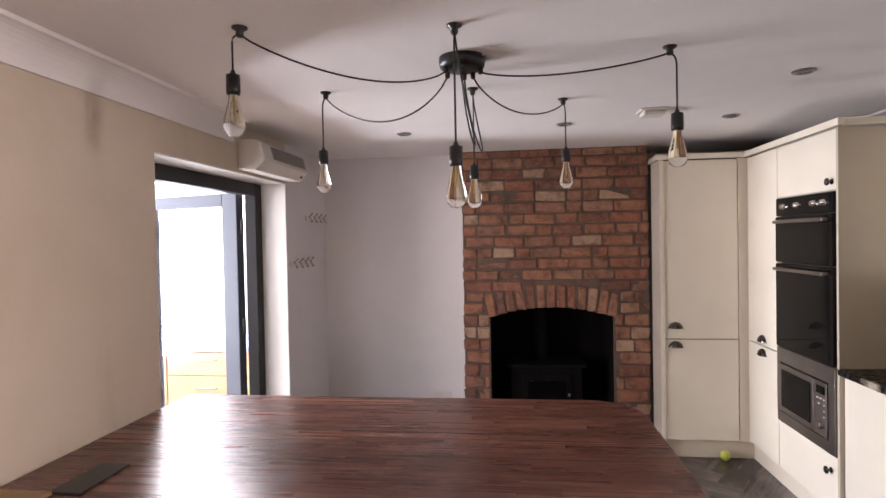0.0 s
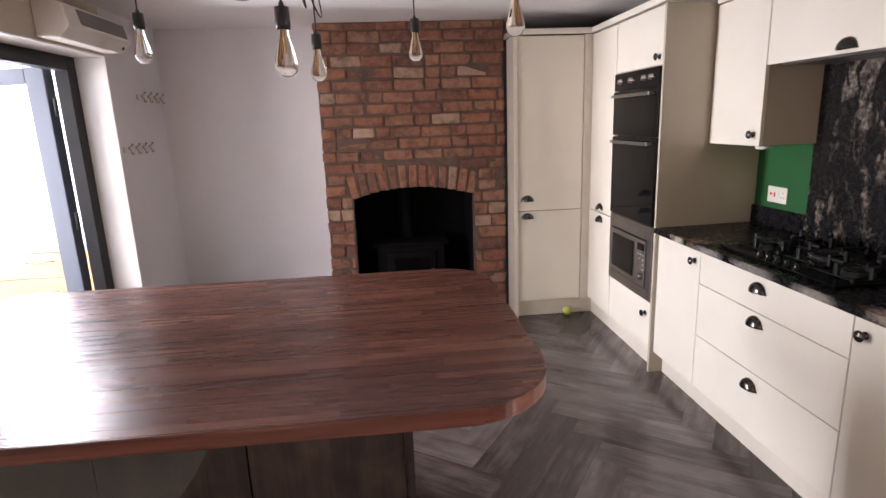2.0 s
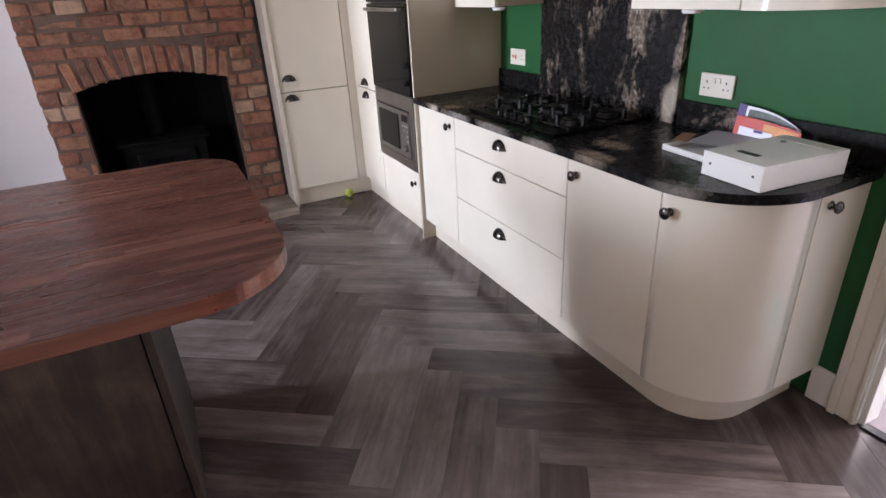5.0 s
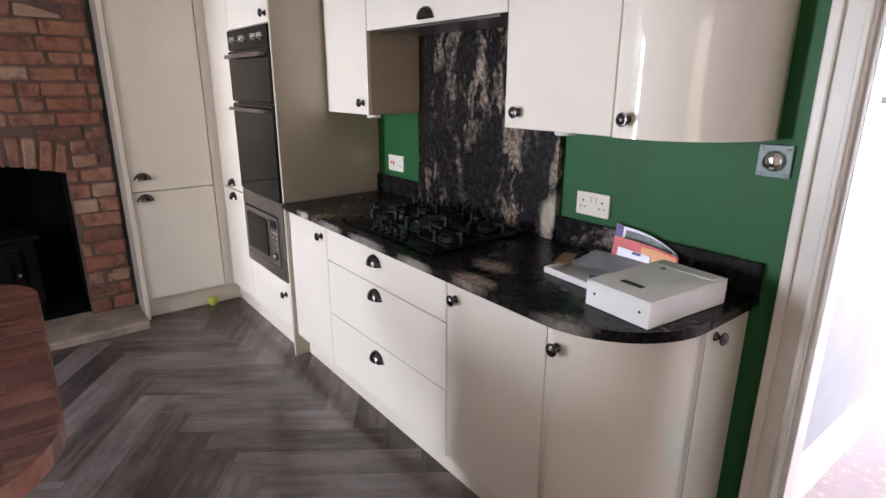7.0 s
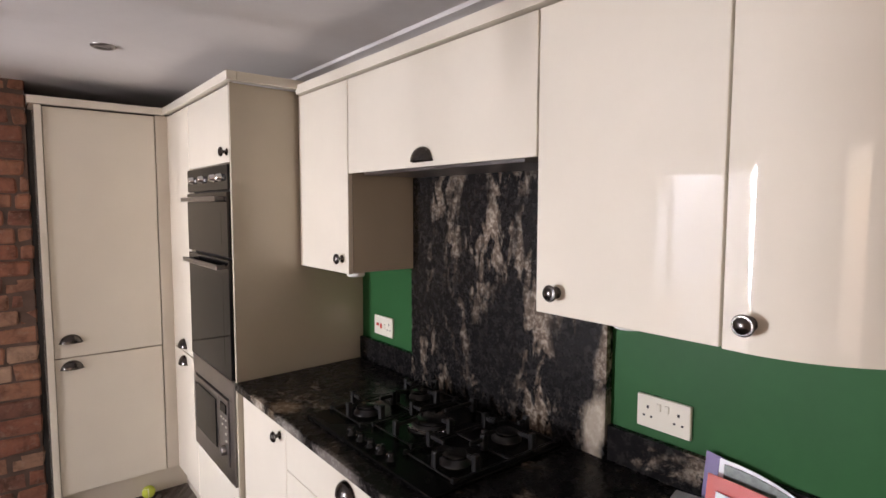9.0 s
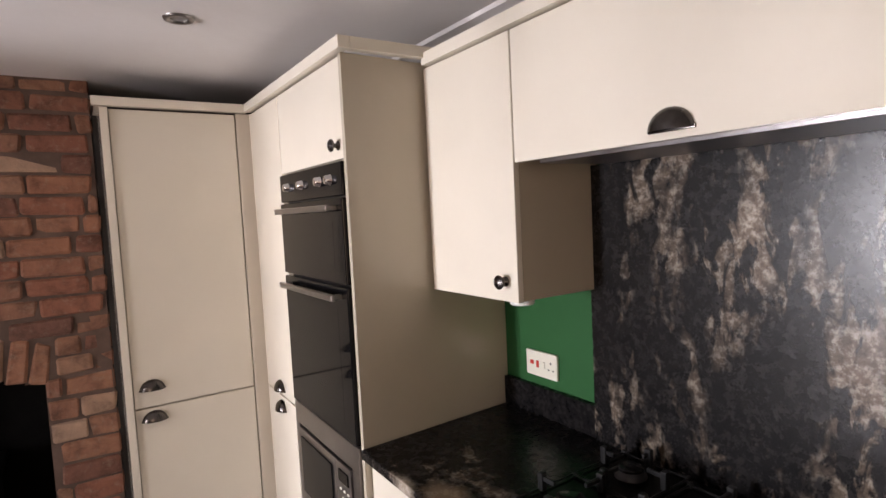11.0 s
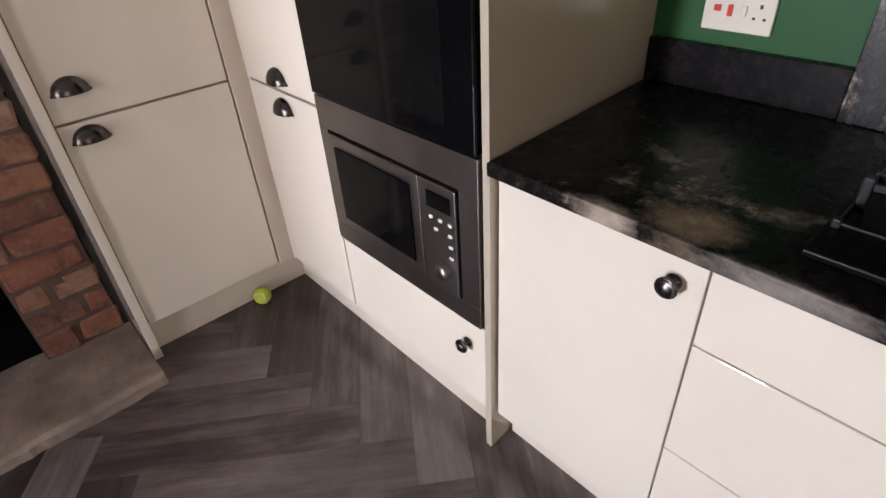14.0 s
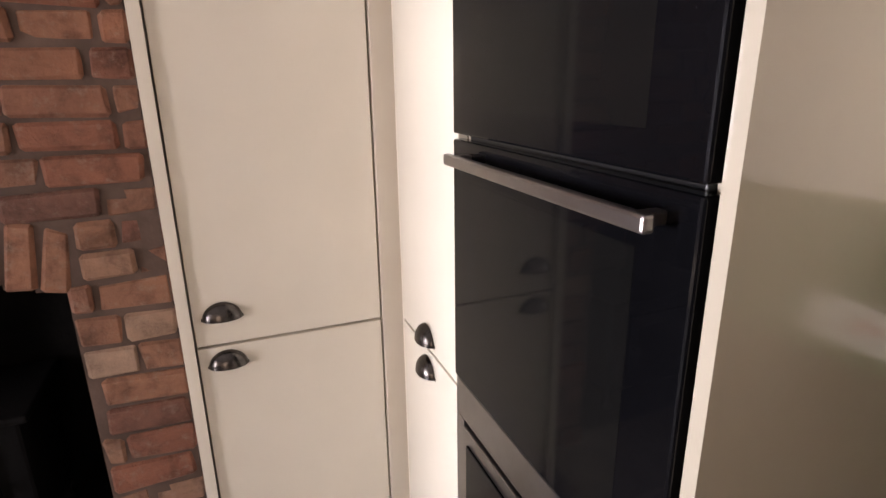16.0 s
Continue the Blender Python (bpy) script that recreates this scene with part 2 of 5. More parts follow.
WHITE = paint("white_gloss_paint", (0.78, 0.76, 0.72), 0.3, var=0.05, bump=0.08)
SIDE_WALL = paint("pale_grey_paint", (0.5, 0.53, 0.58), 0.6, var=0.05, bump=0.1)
OFFWHITE = paint("aged_white_paint", (0.72, 0.68, 0.6), 0.4, var=0.08, bump=0.12)
WHITE_PLASTIC = paint("white_plastic", (0.8, 0.79, 0.75), 0.3, var=0.03, bump=0.0)
OLD_PLASTIC = paint("aged_white_plastic", (0.62, 0.58, 0.53), 0.4, var=0.06, bump=0.05)
CREAM_PLASTIC = paint("cream_plastic", (0.72, 0.68, 0.58), 0.3, var=0.03, bump=0.0)
GREY_GRILLE = paint("grey_grille", (0.25, 0.23, 0.23), 0.6, var=0.1, bump=0.1)
SMEARED = paint("smeared_plate", (0.08, 0.13, 0.11), 0.4, var=0.3, scale=30, bump=0.1)
PEWTER = paint("dark_pewter", (0.1, 0.09, 0.085), 0.25, 1.0, var=0.25, scale=40, fine=300, bump=0.05)
STEEL = paint("brushed_steel", (0.3, 0.28, 0.275), 0.3, 1.0, var=0.12, scale=8, fine=150, bump=0.03)
CHROME = paint("chrome", (0.75, 0.75, 0.76), 0.08, 1.0, var=0.04, bump=0.0)
BLACK_GLASS = paint("black_glass", (0.004, 0.004, 0.005), 0.05, var=0.3, bump=0.0, spec=0.11)
WINDOW_GLASS_DARK = paint("dark_oven_window", (0.007, 0.0068, 0.0068), 0.06, var=0.2, bump=0.0, spec=0.11)
HOB_GLASS = paint("matt_black_hob", (0.004, 0.004, 0.004), 0.26, var=0.3, bump=0.0, spec=0.1)
BLACK = paint("black_plastic", (0.012, 0.012, 0.013), 0.35, var=0.3, bump=0.05)
IRON = paint("cast_iron", (0.011, 0.011, 0.012), 0.36, var=0.3, scale=20, fine=200, bump=0.2, spec=0.4)
ENAMEL = paint("black_enamel", (0.006, 0.006, 0.0065), 0.18, var=0.3, scale=20, bump=0.05, spec=0.3)
BURNER = paint("dark_burner_metal", (0.02, 0.019, 0.02), 0.3, 0.3, var=0.3, scale=30, bump=0.1)
SOOT = paint("soot", (0.006, 0.0055, 0.0055), 0.95, var=0.4, scale=8, bump=0.5, spec=0.1)
MORTAR = paint("lime_mortar", (0.125, 0.08, 0.062), 0.95, var=0.35, scale=9, fine=70, bump=0.7)
HEARTH = paint("rough_concrete", (0.27, 0.212, 0.168), 0.92, var=0.35, scale=7, fine=60, bump=0.9)
ANTHRACITE = paint("anthracite_upvc", (0.012, 0.0115, 0.0125), 0.4, var=0.08, bump=0.08, spec=0.2)
LEAF_GREY = paint("grey_door_leaf", (0.055, 0.062, 0.076), 0.6, var=0.06, bump=0.05, spec=0.1)
DARK_GAP = paint("shadow_gap_filler", (0.02, 0.017, 0.015), 0.9, var=0.2, bump=0.1)
GRANITE = granite_material("black_granite", (1.6, 0.9, 1.6), 2.4, 0.068, [((1.575, 2.59, 0.87), (0.028, 0.05, 0.05), (0.5, 0.42, 0.34)), ((1.63, 2.47, 0.875), (0.05, 0.07, 0.05), (0.3, 0.22, 0.15)),
    ((1.61, 1.38, 0.875), (0.04, 0.1, 0.05), (0.42, 0.33, 0.26)), ((1.75, 1.44, 0.875), (0.05, 0.08, 0.05), (0.34, 0.26, 0.2)),
    ((1.578, 2.32, 0.857), (0.02, 0.1, 0.03), (0.3, 0.27, 0.24)), ((1.578, 2.0, 0.857), (0.02, 0.12, 0.03), (0.26, 0.23, 0.21)), ((1.578, 1.66, 0.857), (0.02, 0.1, 0.03), (0.3, 0.26, 0.22)), ((1.6, 1.0, 0.857), (0.03, 0.08, 0.03), (0.28, 0.25, 0.22))], 0.13)
GRANITE_UP = granite_material("black_granite_upright", (2.2, 2.2, 0.95), 2.0, -0.015, [((2.16, 1.565, 0.95), (0.06, 0.035, 0.11), (0.55, 0.47, 0.38))], 0.34, 8.5, 0.6)
STAVES = stave_material()
FLOOR = plank_material("herringbone_floor", [(0.22, (0.017, 0.012, 0.0115)), (0.42, (0.064, 0.048, 0.045)), (0.58, (0.152, 0.123, 0.116)), (0.8, (0.29, 0.258, 0.25))], "x", 0.22, True, 0.24, (2.4, 10.0), (1.6, 26.0), 0.62, 0.07)
PANEL = plank_material("dark_wood_panel", [(0.32, (0.007, 0.0042, 0.0036)), (0.48, (0.02, 0.0125, 0.01)), (0.6, (0.046, 0.03, 0.023)), (0.7, (0.08, 0.056, 0.042))], "z", 0.5, True, 0.1)
STAVE = plank_material("walnut_stave", [(0.15, (0.075, 0.024, 0.017)), (0.45, (0.115, 0.039, 0.028)), (0.62, (0.155, 0.058, 0.041)), (0.85, (0.27, 0.12, 0.078))], "x", 0.27, True, 0.42, (0.8, 26.0), (0.8, 60.0), 0.55, 0.025)
OAK = plank_material("light_oak", [(0.2, (0.3, 0.17, 0.075)), (0.8, (0.42, 0.26, 0.13))], "x", 0.4, True, 0.2)
BRICK = brick_material()
CARPET = carpet_material()
GLASS = glass_material("clear_glass")
AMBER = glass_material("amber_bulb_glass", (1.0, 0.95, 0.86))
DISC_TINT = paint("translucent_grey_green", (0.3, 0.34, 0.31), 0.15, var=0.2, scale=4, bump=0.0)
DISC_TINT.node_tree.nodes["Principled BSDF"].inputs["Alpha"].default_value = 0.08
FILAMENT = paint("filament", (0.5, 0.35, 0.15), 0.4, 0.6, bump=0.0)
TENNIS = paint("yellow_felt", (0.48, 0.55, 0.07), 0.95, var=0.12, fine=200, bump=0.8)
TEAL = paint("teal_cloth", (0.08, 0.42, 0.42), 0.85, var=0.1, bump=0.4)
PAPER = paint("white_paper", (0.88, 0.87, 0.93), 0.4, var=0.03, bump=0.03)
RED = paint("red_print", (0.65, 0.06, 0.04), 0.4, var=0.1, bump=0.0)
ORANGE = paint("orange_print", (0.8, 0.3, 0.07), 0.4, var=0.1, bump=0.0)
PURPLE = paint("purple_print", (0.1, 0.05, 0.22), 0.4, var=0.1, bump=0.0)
BLUE = paint("blue_print", (0.05, 0.12, 0.3), 0.4, var=0.15, bump=0.0)
BROWN = paint("brown_card", (0.28, 0.16, 0.09), 0.7, var=0.1, bump=0.1)
RED_ROCKER = paint("red_rocker", (0.7, 0.04, 0.03), 0.3, bump=0.0)
BLUE_TOP = paint("blue_grey_laminate", (0.2, 0.28, 0.38), 0.3, var=0.1, bump=0.03)
ORANGE_WOOD = plank_material("orange_wood", [(0.2, (0.5, 0.24, 0.06)), (0.8, (0.68, 0.38, 0.12))], "z", 0.4, False)

# ---- mesh helpers ----


def mesh_of(name, bm, material, smooth=False):
    bmesh.ops.recalc_face_normals(bm, faces=bm.faces)
    me = bpy.data.meshes.new(name)
    bm.to_mesh(me)
    bm.free()
    me.materials.append(material)
    if smooth:
        for f in me.polygons:
            f.use_smooth = True
    return me


def part(name, bm, material, parent=None, label="", smooth=False):
    ob = new(name, mesh_of(name, bm, material, smooth))
    ob.parent = parent
    if label:
        tagged(ob, label)
    return ob


def thing(name, at, label, category, group="", rz=0.0):
    ob = new(name)
    ob.empty_display_size = 0.1
    ob.matrix_basis = pose(*at, 0, 0, rz)
    return tagged(ob, label, category, group)


def solid(name, bm, material, label, category="", kind="", group="", smooth=False):
    return tagged(part(name, bm, material, None, "", smooth), label, category, group, kind)


def box(x0, x1, y0, y1, z0, z1, bev=0.0, bm=None, seg=2):
    t = bmesh.new()
    bmesh.ops.create_cube(t, size=1)
    for v in t.verts:
        v.co = ((x0 + x1) / 2 + v.co.x * (x1 - x0), (y0 + y1) / 2 + v.co.y * (y1 - y0), (z0 + z1) / 2 + v.co.z * (z1 - z0))
    if bev:
        bmesh.ops.bevel(t, geom=t.edges[:], offset=bev, segments=seg, affect="EDGES", profile=0.5)
    return joined(t, bm)


def joined(t, bm):
    if bm is None:
        return t
    me = bpy.data.meshes.new("tmp")
    t.to_mesh(me)
    t.free()
    bm.from_mesh(me)
    bpy.data.meshes.remove(me)
    return bm


def prism(poly, z0, z1, bev=0.0, bm=None, seg=2):
    """A polygon in plan, raised from z0 to z1."""
    t = bmesh.new()
    lo = [t.verts.new((x, y, z0)) for x, y in poly]
    hi = [t.verts.new((x, y, z1)) for x, y in poly]
    t.faces.new(lo[::-1])
    top = t.faces.new(hi)
    k = len(poly)
    for i in range(k):
        t.faces.new((lo[i], lo[(i + 1) % k], hi[(i + 1) % k], hi[i]))
    if bev:
        bmesh.ops.bevel(t, geom=[e for e in t.edges if abs(e.verts[0].co.z - e.verts[1].co.z) < 1e-6], offset=bev, segments=seg, affect="EDGES", profile=0.5)
    return joined(t, bm)


def lathe(profile, seg=24, m=None, bm=None):
    """A profile of (radius, height) turned about z."""
    t = bmesh.new()
    rings = []
    for r, h in profile:
        rings.append([t.verts.new((r * math.cos(2 * math.pi * k / seg), r * math.sin(2 * math.pi * k / seg), h)) for k in range(seg)] if r > 1e-6 else [t.verts.new((0, 0, h))])
    for a, b in zip(rings, rings[1:]):
        for k in range(seg):
            q = [a[k % len(a)], a[(k + 1) % len(a)], b[(k + 1) % len(b)], b[k % len(b)]]
            q = list(dict.fromkeys(q))
            if len(q) > 2:
                t.faces.new(q)
    if m is not None:
        t.transform(m)
    return joined(t, bm)


def tube(points, r, seg=8, bm=None):
    t = bmesh.new()
    pts = [Vector(p) for p in points]
    rings = []
    up = Vector((0.31, 0.17, 0.93)).normalized()
    for i, p in enumerate(pts):
        d = (pts[min(i + 1, len(pts) - 1)] - pts[max(i - 1, 0)]).normalized()
        a = d.cross(up).normalized()
        b = d.cross(a)
        rings.append([t.verts.new(p + r * (math.cos(2 * math.pi * k / seg) * a + math.sin(2 * math.pi * k / seg) * b)) for k in range(seg)])
    for a, b in zip(rings, rings[1:]):
        for k in range(seg):
            t.faces.new((a[k], a[(k + 1) % seg], b[(k + 1) % seg], b[k]))
    t.faces.new(rings[0][::-1])
    t.faces.new(rings[-1])
    return joined(t, bm)


# toward: the pose that turns local +x, out of a front, to face -x or -y in the room
def facing_west(x, y, z):
    return pose(x, y, z, 0, 0, 180)


def facing_south(x, y, z):
    return pose(x, y, z, 0, 0, -90)


def pull_mesh():
    """A cup pull, 100 mm wide: a quarter shell, open below, out along +x."""
    bm = bmesh.new()
    for k, flip in ((1.0, False), (0.9, True)):
        g = [[bm.verts.new((0.03 * k * math.sin(u) * math.cos(v) + 0.002, 0.048 * k * math.cos(u), 0.044 * k * math.sin(u) * math.sin(v) - 0.02)) for v in [math.pi / 2 * j / 6 for j in range(7)]] for u in [math.pi * i / 16 for i in range(17)]]
        for a, b in zip(g, g[1:]):
            for j in range(6):
                q = (a[j], a[j + 1], b[j + 1], b[j])
                bm.faces.new(q[::-1] if flip else q)
    bmesh.ops.remove_doubles(bm, verts=bm.verts, dist=1e-5)
    box(0.0, 0.004, -0.05, 0.05, -0.022, -0.014, 0.001, bm)
    return mesh_of("cup_pull", bm, PEWTER, True)


def knob_mesh():
    m = pose(0, 0, 0, 0, 90, 0)
    bm = lathe([(0, 0), (0.014, 0), (0.014, 0.003), (0.008, 0.006), (0.0065, 0.014), (0.011, 0.018), (0.0185, 0.021), (0.0195, 0.025), (0.0175, 0.028), (0.0165, 0.027), (0.012, 0.032), (0, 0.034)], 24, m)
    return mesh_of("knob", bm, PEWTER, True)


PULL, KNOB = pull_mesh(), knob_mesh()


def fixed(name, me, parent, m, label=""):
    ob = new(name, me)
    ob.parent = parent
    ob.matrix_basis = m
    if label:
        tagged(ob, label)
    return ob


# ---- large structure ----
LX, RX, BACK, ALC, BRK = -1.45, 2.19, -2.0, 4.22, 4.09


def wall(name, bm, mat, label):
    return solid(name, bm, mat, label, "wall", "structure")


# wall towards the side room, with the glazed doorway in it
bm = box(LX - 0.23, LX, BACK, 2.10, 0, CEIL)
box(LX - 0.23, LX, 2.10, 3.45, 1.93, CEIL, 0, bm)
wall("wall_west", bm, RAW, "bare cream plaster wall with damp stains")
wall("wall_west_far", box(LX - 0.23, LX, 3.45, 4.6, 0, CEIL), WHITE_WALL, "white painted wall beside the glazed doorway")
wall("door_reveal", box(LX - 0.17, LX - 0.002, 3.444, 3.4497, 0, 1.928), WHITE, "white painted side of the doorway")
wall("door_soffit", box(LX - 0.17, LX - 0.002, 2.102, 3.444, 1.923, 1.9295), WHITE, "white painted head of the doorway")
wall("wall_alcove", box(LX, -0.36, ALC, ALC + 0.2, 0, CEIL), WHITE_WALL, "white painted plaster wall beside the chimney breast")
wall("wall_north", box(0.96, RX + 0.07, 4.5, 4.7, 0, CEIL), WHITE_WALL, "plain wall behind the tall cupboards")
bm = box(RX, RX + 0.07, 0.62, 4.5, 0, CEIL)
box(RX, RX + 0.07, -0.28, 0.62, 2.05, CEIL, 0, bm)
box(RX, RX + 0.07, BACK, -0.28, 0, CEIL, 0, bm)
wall("wall_east", bm, GREEN, "dark green painted kitchen wall")
# end wall; its opening is added for the south fill lamp
bm = box(LX - 0.23, -1.3, BACK - 0.2, BACK, 0, CEIL)
box(0.1, RX + 0.07, BACK - 0.2, BACK, 0, CEIL, 0, bm)
box(-1.3, 0.1, BACK - 0.2, BACK, 0, 0.45, 0, bm)
box(-1.3, 0.1, BACK - 0.2, BACK, 2.05, CEIL, 0, bm)
wall("wall_south", bm, WHITE_WALL, "plain white painted end wall with an added opening for a fill lamp")
solid("ceiling", box(LX - 0.23, RX + 0.07, BACK - 0.2, 4.7, CEIL, CEIL + 0.15), CEILING, "uneven white painted plaster ceiling", "ceiling", "structure")
solid("subfloor", box(LX - 0.23, RX + 0.07, BACK - 0.2, 4.7, -0.2, -0.006), DARK_GAP, "dark screed under the floor planks", "floor", "structure")
# coving along the bare wall
bm = bmesh.new()
prof = [(0.0, -0.11), (0.012, -0.11)] + [(0.012 + 0.088 * (1 - math.cos(math.pi / 2 * k / 8)), -0.11 + 0.098 * math.sin(math.pi / 2 * k / 8)) for k in range(9)] + [(0.105, 0), (0, 0)]
a, b = [[bm.verts.new((LX + px, yy, CEIL + pz)) for px, pz in prof] for yy in (BACK, 2.75)]
for i in range(len(prof)):
    j = (i + 1) % len(prof)
    bm.faces.new((a[i], a[j], b[j], b[i]))
bm.faces.new(a)
bm.faces.new(b[::-1])
solid("coving", bm, CEILING, "white plaster coving along the bare wall", "trim", "structure")
bm = bmesh.new()
a, b = [[bm.verts.new((RX - px * 1.75, yy, CEIL + pz * 0.9)) for px, pz in prof] for yy in (0.75, 4.4)]
for i in range(len(prof)):
    j = (i + 1) % len(prof)
    bm.faces.new((a[i], a[j], b[j], b[i]))
bm.faces.new(a)
bm.faces.new(b[::-1])
solid("coving_east", bm, CEILING, "white plaster coving above the wall cabinets", "trim", "structure")

# chimney breast: core with the fire opening
FX0, FX1, FZ = -0.148, 0.76, 0.95


def arch_z(x):
    u = (x - (FX0 + FX1) / 2) / ((FX1 - FX0) / 2)
    return FZ + 0.07 * (1 - u * u)


breast = thing("chimney_breast", (0.3, BRK, 0), "exposed old red brick chimney breast with an arched fire opening", "fireplace")
breast["kind"] = "structure"
ox, oy = -0.3, -BRK
bm = box(-0.34, FX0, BRK + 0.007, 4.7, 0, CEIL)
box(FX1, 1.0, BRK + 0.007, 4.7, 0, CEIL, 0, bm)
N = 14
for k in range(N):
    xa, xb = FX0 + (FX1 - FX0) * k / N, FX0 + (FX1 - FX0) * (k + 1) / N
    box(xa, xb, BRK + 0.007, 4.62, arch_z((xa + xb) / 2) + 0.004, CEIL, 0, bm)
bm.transform(Matrix.Translation((ox, oy, 0)))
part("mortar_core", bm, MORTAR, breast, "recessed crumbly lime mortar")
bm = box(FX0 - 0.02, FX1 + 0.02, 4.6, 4.68, 0, 1.2)
box(FX0 - 0.012, FX0 + 0.004, BRK + 0.09, 4.6, 0, 1.0, 0, bm)
box(FX1 - 0.004, FX1 + 0.012, BRK + 0.09, 4.6, 0, 1.0, 0, bm)
bm.transform(Matrix.Translation((ox, oy, 0)))
part("fireback", bm, SOOT, breast, "soot-black back of the fire opening")
bm = box(-0.36, -0.335, BRK + 0.02, ALC + 0.1, 0, CEIL)
bm.transform(Matrix.Translation((ox, oy, 0)))
part("breast_side", bm, WHITE_WALL, breast, "white painted plaster cheek")

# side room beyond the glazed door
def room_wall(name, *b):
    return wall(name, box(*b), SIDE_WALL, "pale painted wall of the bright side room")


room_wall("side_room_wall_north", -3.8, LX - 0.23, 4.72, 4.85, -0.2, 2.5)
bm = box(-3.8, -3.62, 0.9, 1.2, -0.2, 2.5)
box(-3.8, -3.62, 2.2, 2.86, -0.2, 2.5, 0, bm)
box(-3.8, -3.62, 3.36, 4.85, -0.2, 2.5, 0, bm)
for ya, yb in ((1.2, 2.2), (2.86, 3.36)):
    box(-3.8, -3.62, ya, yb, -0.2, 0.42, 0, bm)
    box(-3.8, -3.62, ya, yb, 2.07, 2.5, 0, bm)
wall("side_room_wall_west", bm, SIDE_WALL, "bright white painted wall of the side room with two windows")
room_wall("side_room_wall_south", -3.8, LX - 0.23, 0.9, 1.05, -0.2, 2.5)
solid("side_room_ceiling", box(-3.8, LX - 0.23, 0.9, 4.85, 2.42, 2.55), WHITE, "white ceiling of the side room", "ceiling", "structure")
solid("side_room_floor", box(-3.8, LX - 0.23, 0.9, 4.85, -0.25, -0.15), HEARTH, "pale tiled floor of the side room", "floor", "structure")

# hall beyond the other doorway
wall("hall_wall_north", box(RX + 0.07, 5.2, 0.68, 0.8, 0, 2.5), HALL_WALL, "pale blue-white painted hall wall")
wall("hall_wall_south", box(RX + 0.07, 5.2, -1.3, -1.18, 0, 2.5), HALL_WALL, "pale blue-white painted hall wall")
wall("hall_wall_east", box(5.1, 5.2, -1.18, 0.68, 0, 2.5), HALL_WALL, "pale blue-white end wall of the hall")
solid("hall_ceiling", box(RX + 0.07, 5.2, -1.3, 0.8, 2.45, 2.55), WHITE, "white hall ceiling", "ceiling", "structure")
solid("hall_carpet", box(RX + 0.01, 5.2, -1.3, 0.68, -0.05, 0.004), CARPET, "worn flower-patterned hall carpet", "floor", "structure")
bm = box(RX + 0.085, 5.1, 0.655, 0.679, 0.004, 0.17)
box(RX + 0.085, 5.1, 0.663, 0.679, 0.17, 0.2, 0.004, bm)
solid("hall_baseboard", bm, WHITE, "white gloss skirting board along the hall wall", "baseboard", "structure")
bm = box(RX + 0.07, 5.1, 0.65, 0.679, 1.38, 1.42, 0.008)
solid("hall_dado_rail", bm, WHITE, "white dado rail on the hall wall", "trim", "structure")
frame_thing = thing("hall_picture", (2.75, 0.66, 1.7), "orange wooden panel in a white frame on the hall wall", "picture frame")
bm = box(-0.37, 0.37, -0.03, 0.018, -0.26, -0.2, 0.004)
box(-0.37, 0.37, -0.03, 0.018, 0.2, 0.26, 0.004, bm)
box(-0.37, -0.31, -0.03, 0.018, -0.2, 0.2, 0.004, bm)
box(0.31, 0.37, -0.03, 0.018, -0.2, 0.2, 0.004, bm)
part("frame", bm, WHITE, frame_thing)
part("panel", box(-0.31, 0.31, -0.012, 0.012, -0.2, 0.2), ORANGE_WOOD, frame_thing, "orange varnished wood")
# doorway lining and architrave
bm = box(RX - 0.022, RX - 0.001, 0.612, 0.707, 0, 2.14, 0.004)
box(RX - 0.034, RX - 0.02, 0.677, 0.707, 0, 2.14, 0.006, bm)
box(RX - 0.03, RX - 0.02, 0.617, 0.632, 0, 2.14, 0.004, bm)
box(RX - 0.022, RX - 0.001, -0.38, 0.612, 2.045, 2.14, 0.004, bm)
box(RX - 0.022, RX - 0.001, -0.38, -0.285, 0, 2.045, 0.004, bm)
door_case = solid("door_1", bm, OFFWHITE, "aged white moulded architrave round the hall doorway", "door frame", "structure")
bm = box(RX - 0.001, RX + 0.085, 0.595, 0.6195, 0, 2.049, 0.003)
box(RX - 0.001, RX + 0.085, -0.2795, -0.255, 0, 2.049, 0.003, bm)
box(RX - 0.001, RX + 0.085, -0.255, 0.595, 2.025, 2.049, 0.003, bm)
part("lining", bm, WHITE, door_case, "white gloss door lining")
solid("threshold_bar", box(RX - 0.02, RX + 0.02, -0.25, 0.6, 0.0, 0.008, 0.003), BLACK, "dark metal threshold bar in the hall doorway", "threshold", "structure")
solid("baseboard", box(RX - 0.02, RX - 0.001, 0.709, 0.79, 0, 0.14, 0.004), WHITE, "short white skirting board beside the doorway", "baseboard", "structure")

# ---- kitchen units ----
BF, WF, TF = 1.61, 1.87, 1.594  # fronts of base units, wall units and tower
WT, PL = 0.875, 0.13  # worktop top, plinth height
G = 0.0016


def door_west(parent, name, x, y0, y1, z0, z1, handle, at, o):
    """A door, 20 mm thick, that faces -x, with its pull; o is the place of the unit."""
    bm = box(x, x + 0.02, y0 + G, y1 - G, z0 + G, z1 - G, 0.0025)
    bm.transform(Matrix.Translation(-Vector(o)))
    d = part(name, bm, CREAM, parent)
    if handle:
        fixed("handle", PULL if handle == "cup" else KNOB, d, facing_west(x - o[0], at[0] - o[1], at[1] - o[2]), "dark pewter cup pull" if handle == "cup" else "dark pewter round knob")
    return d


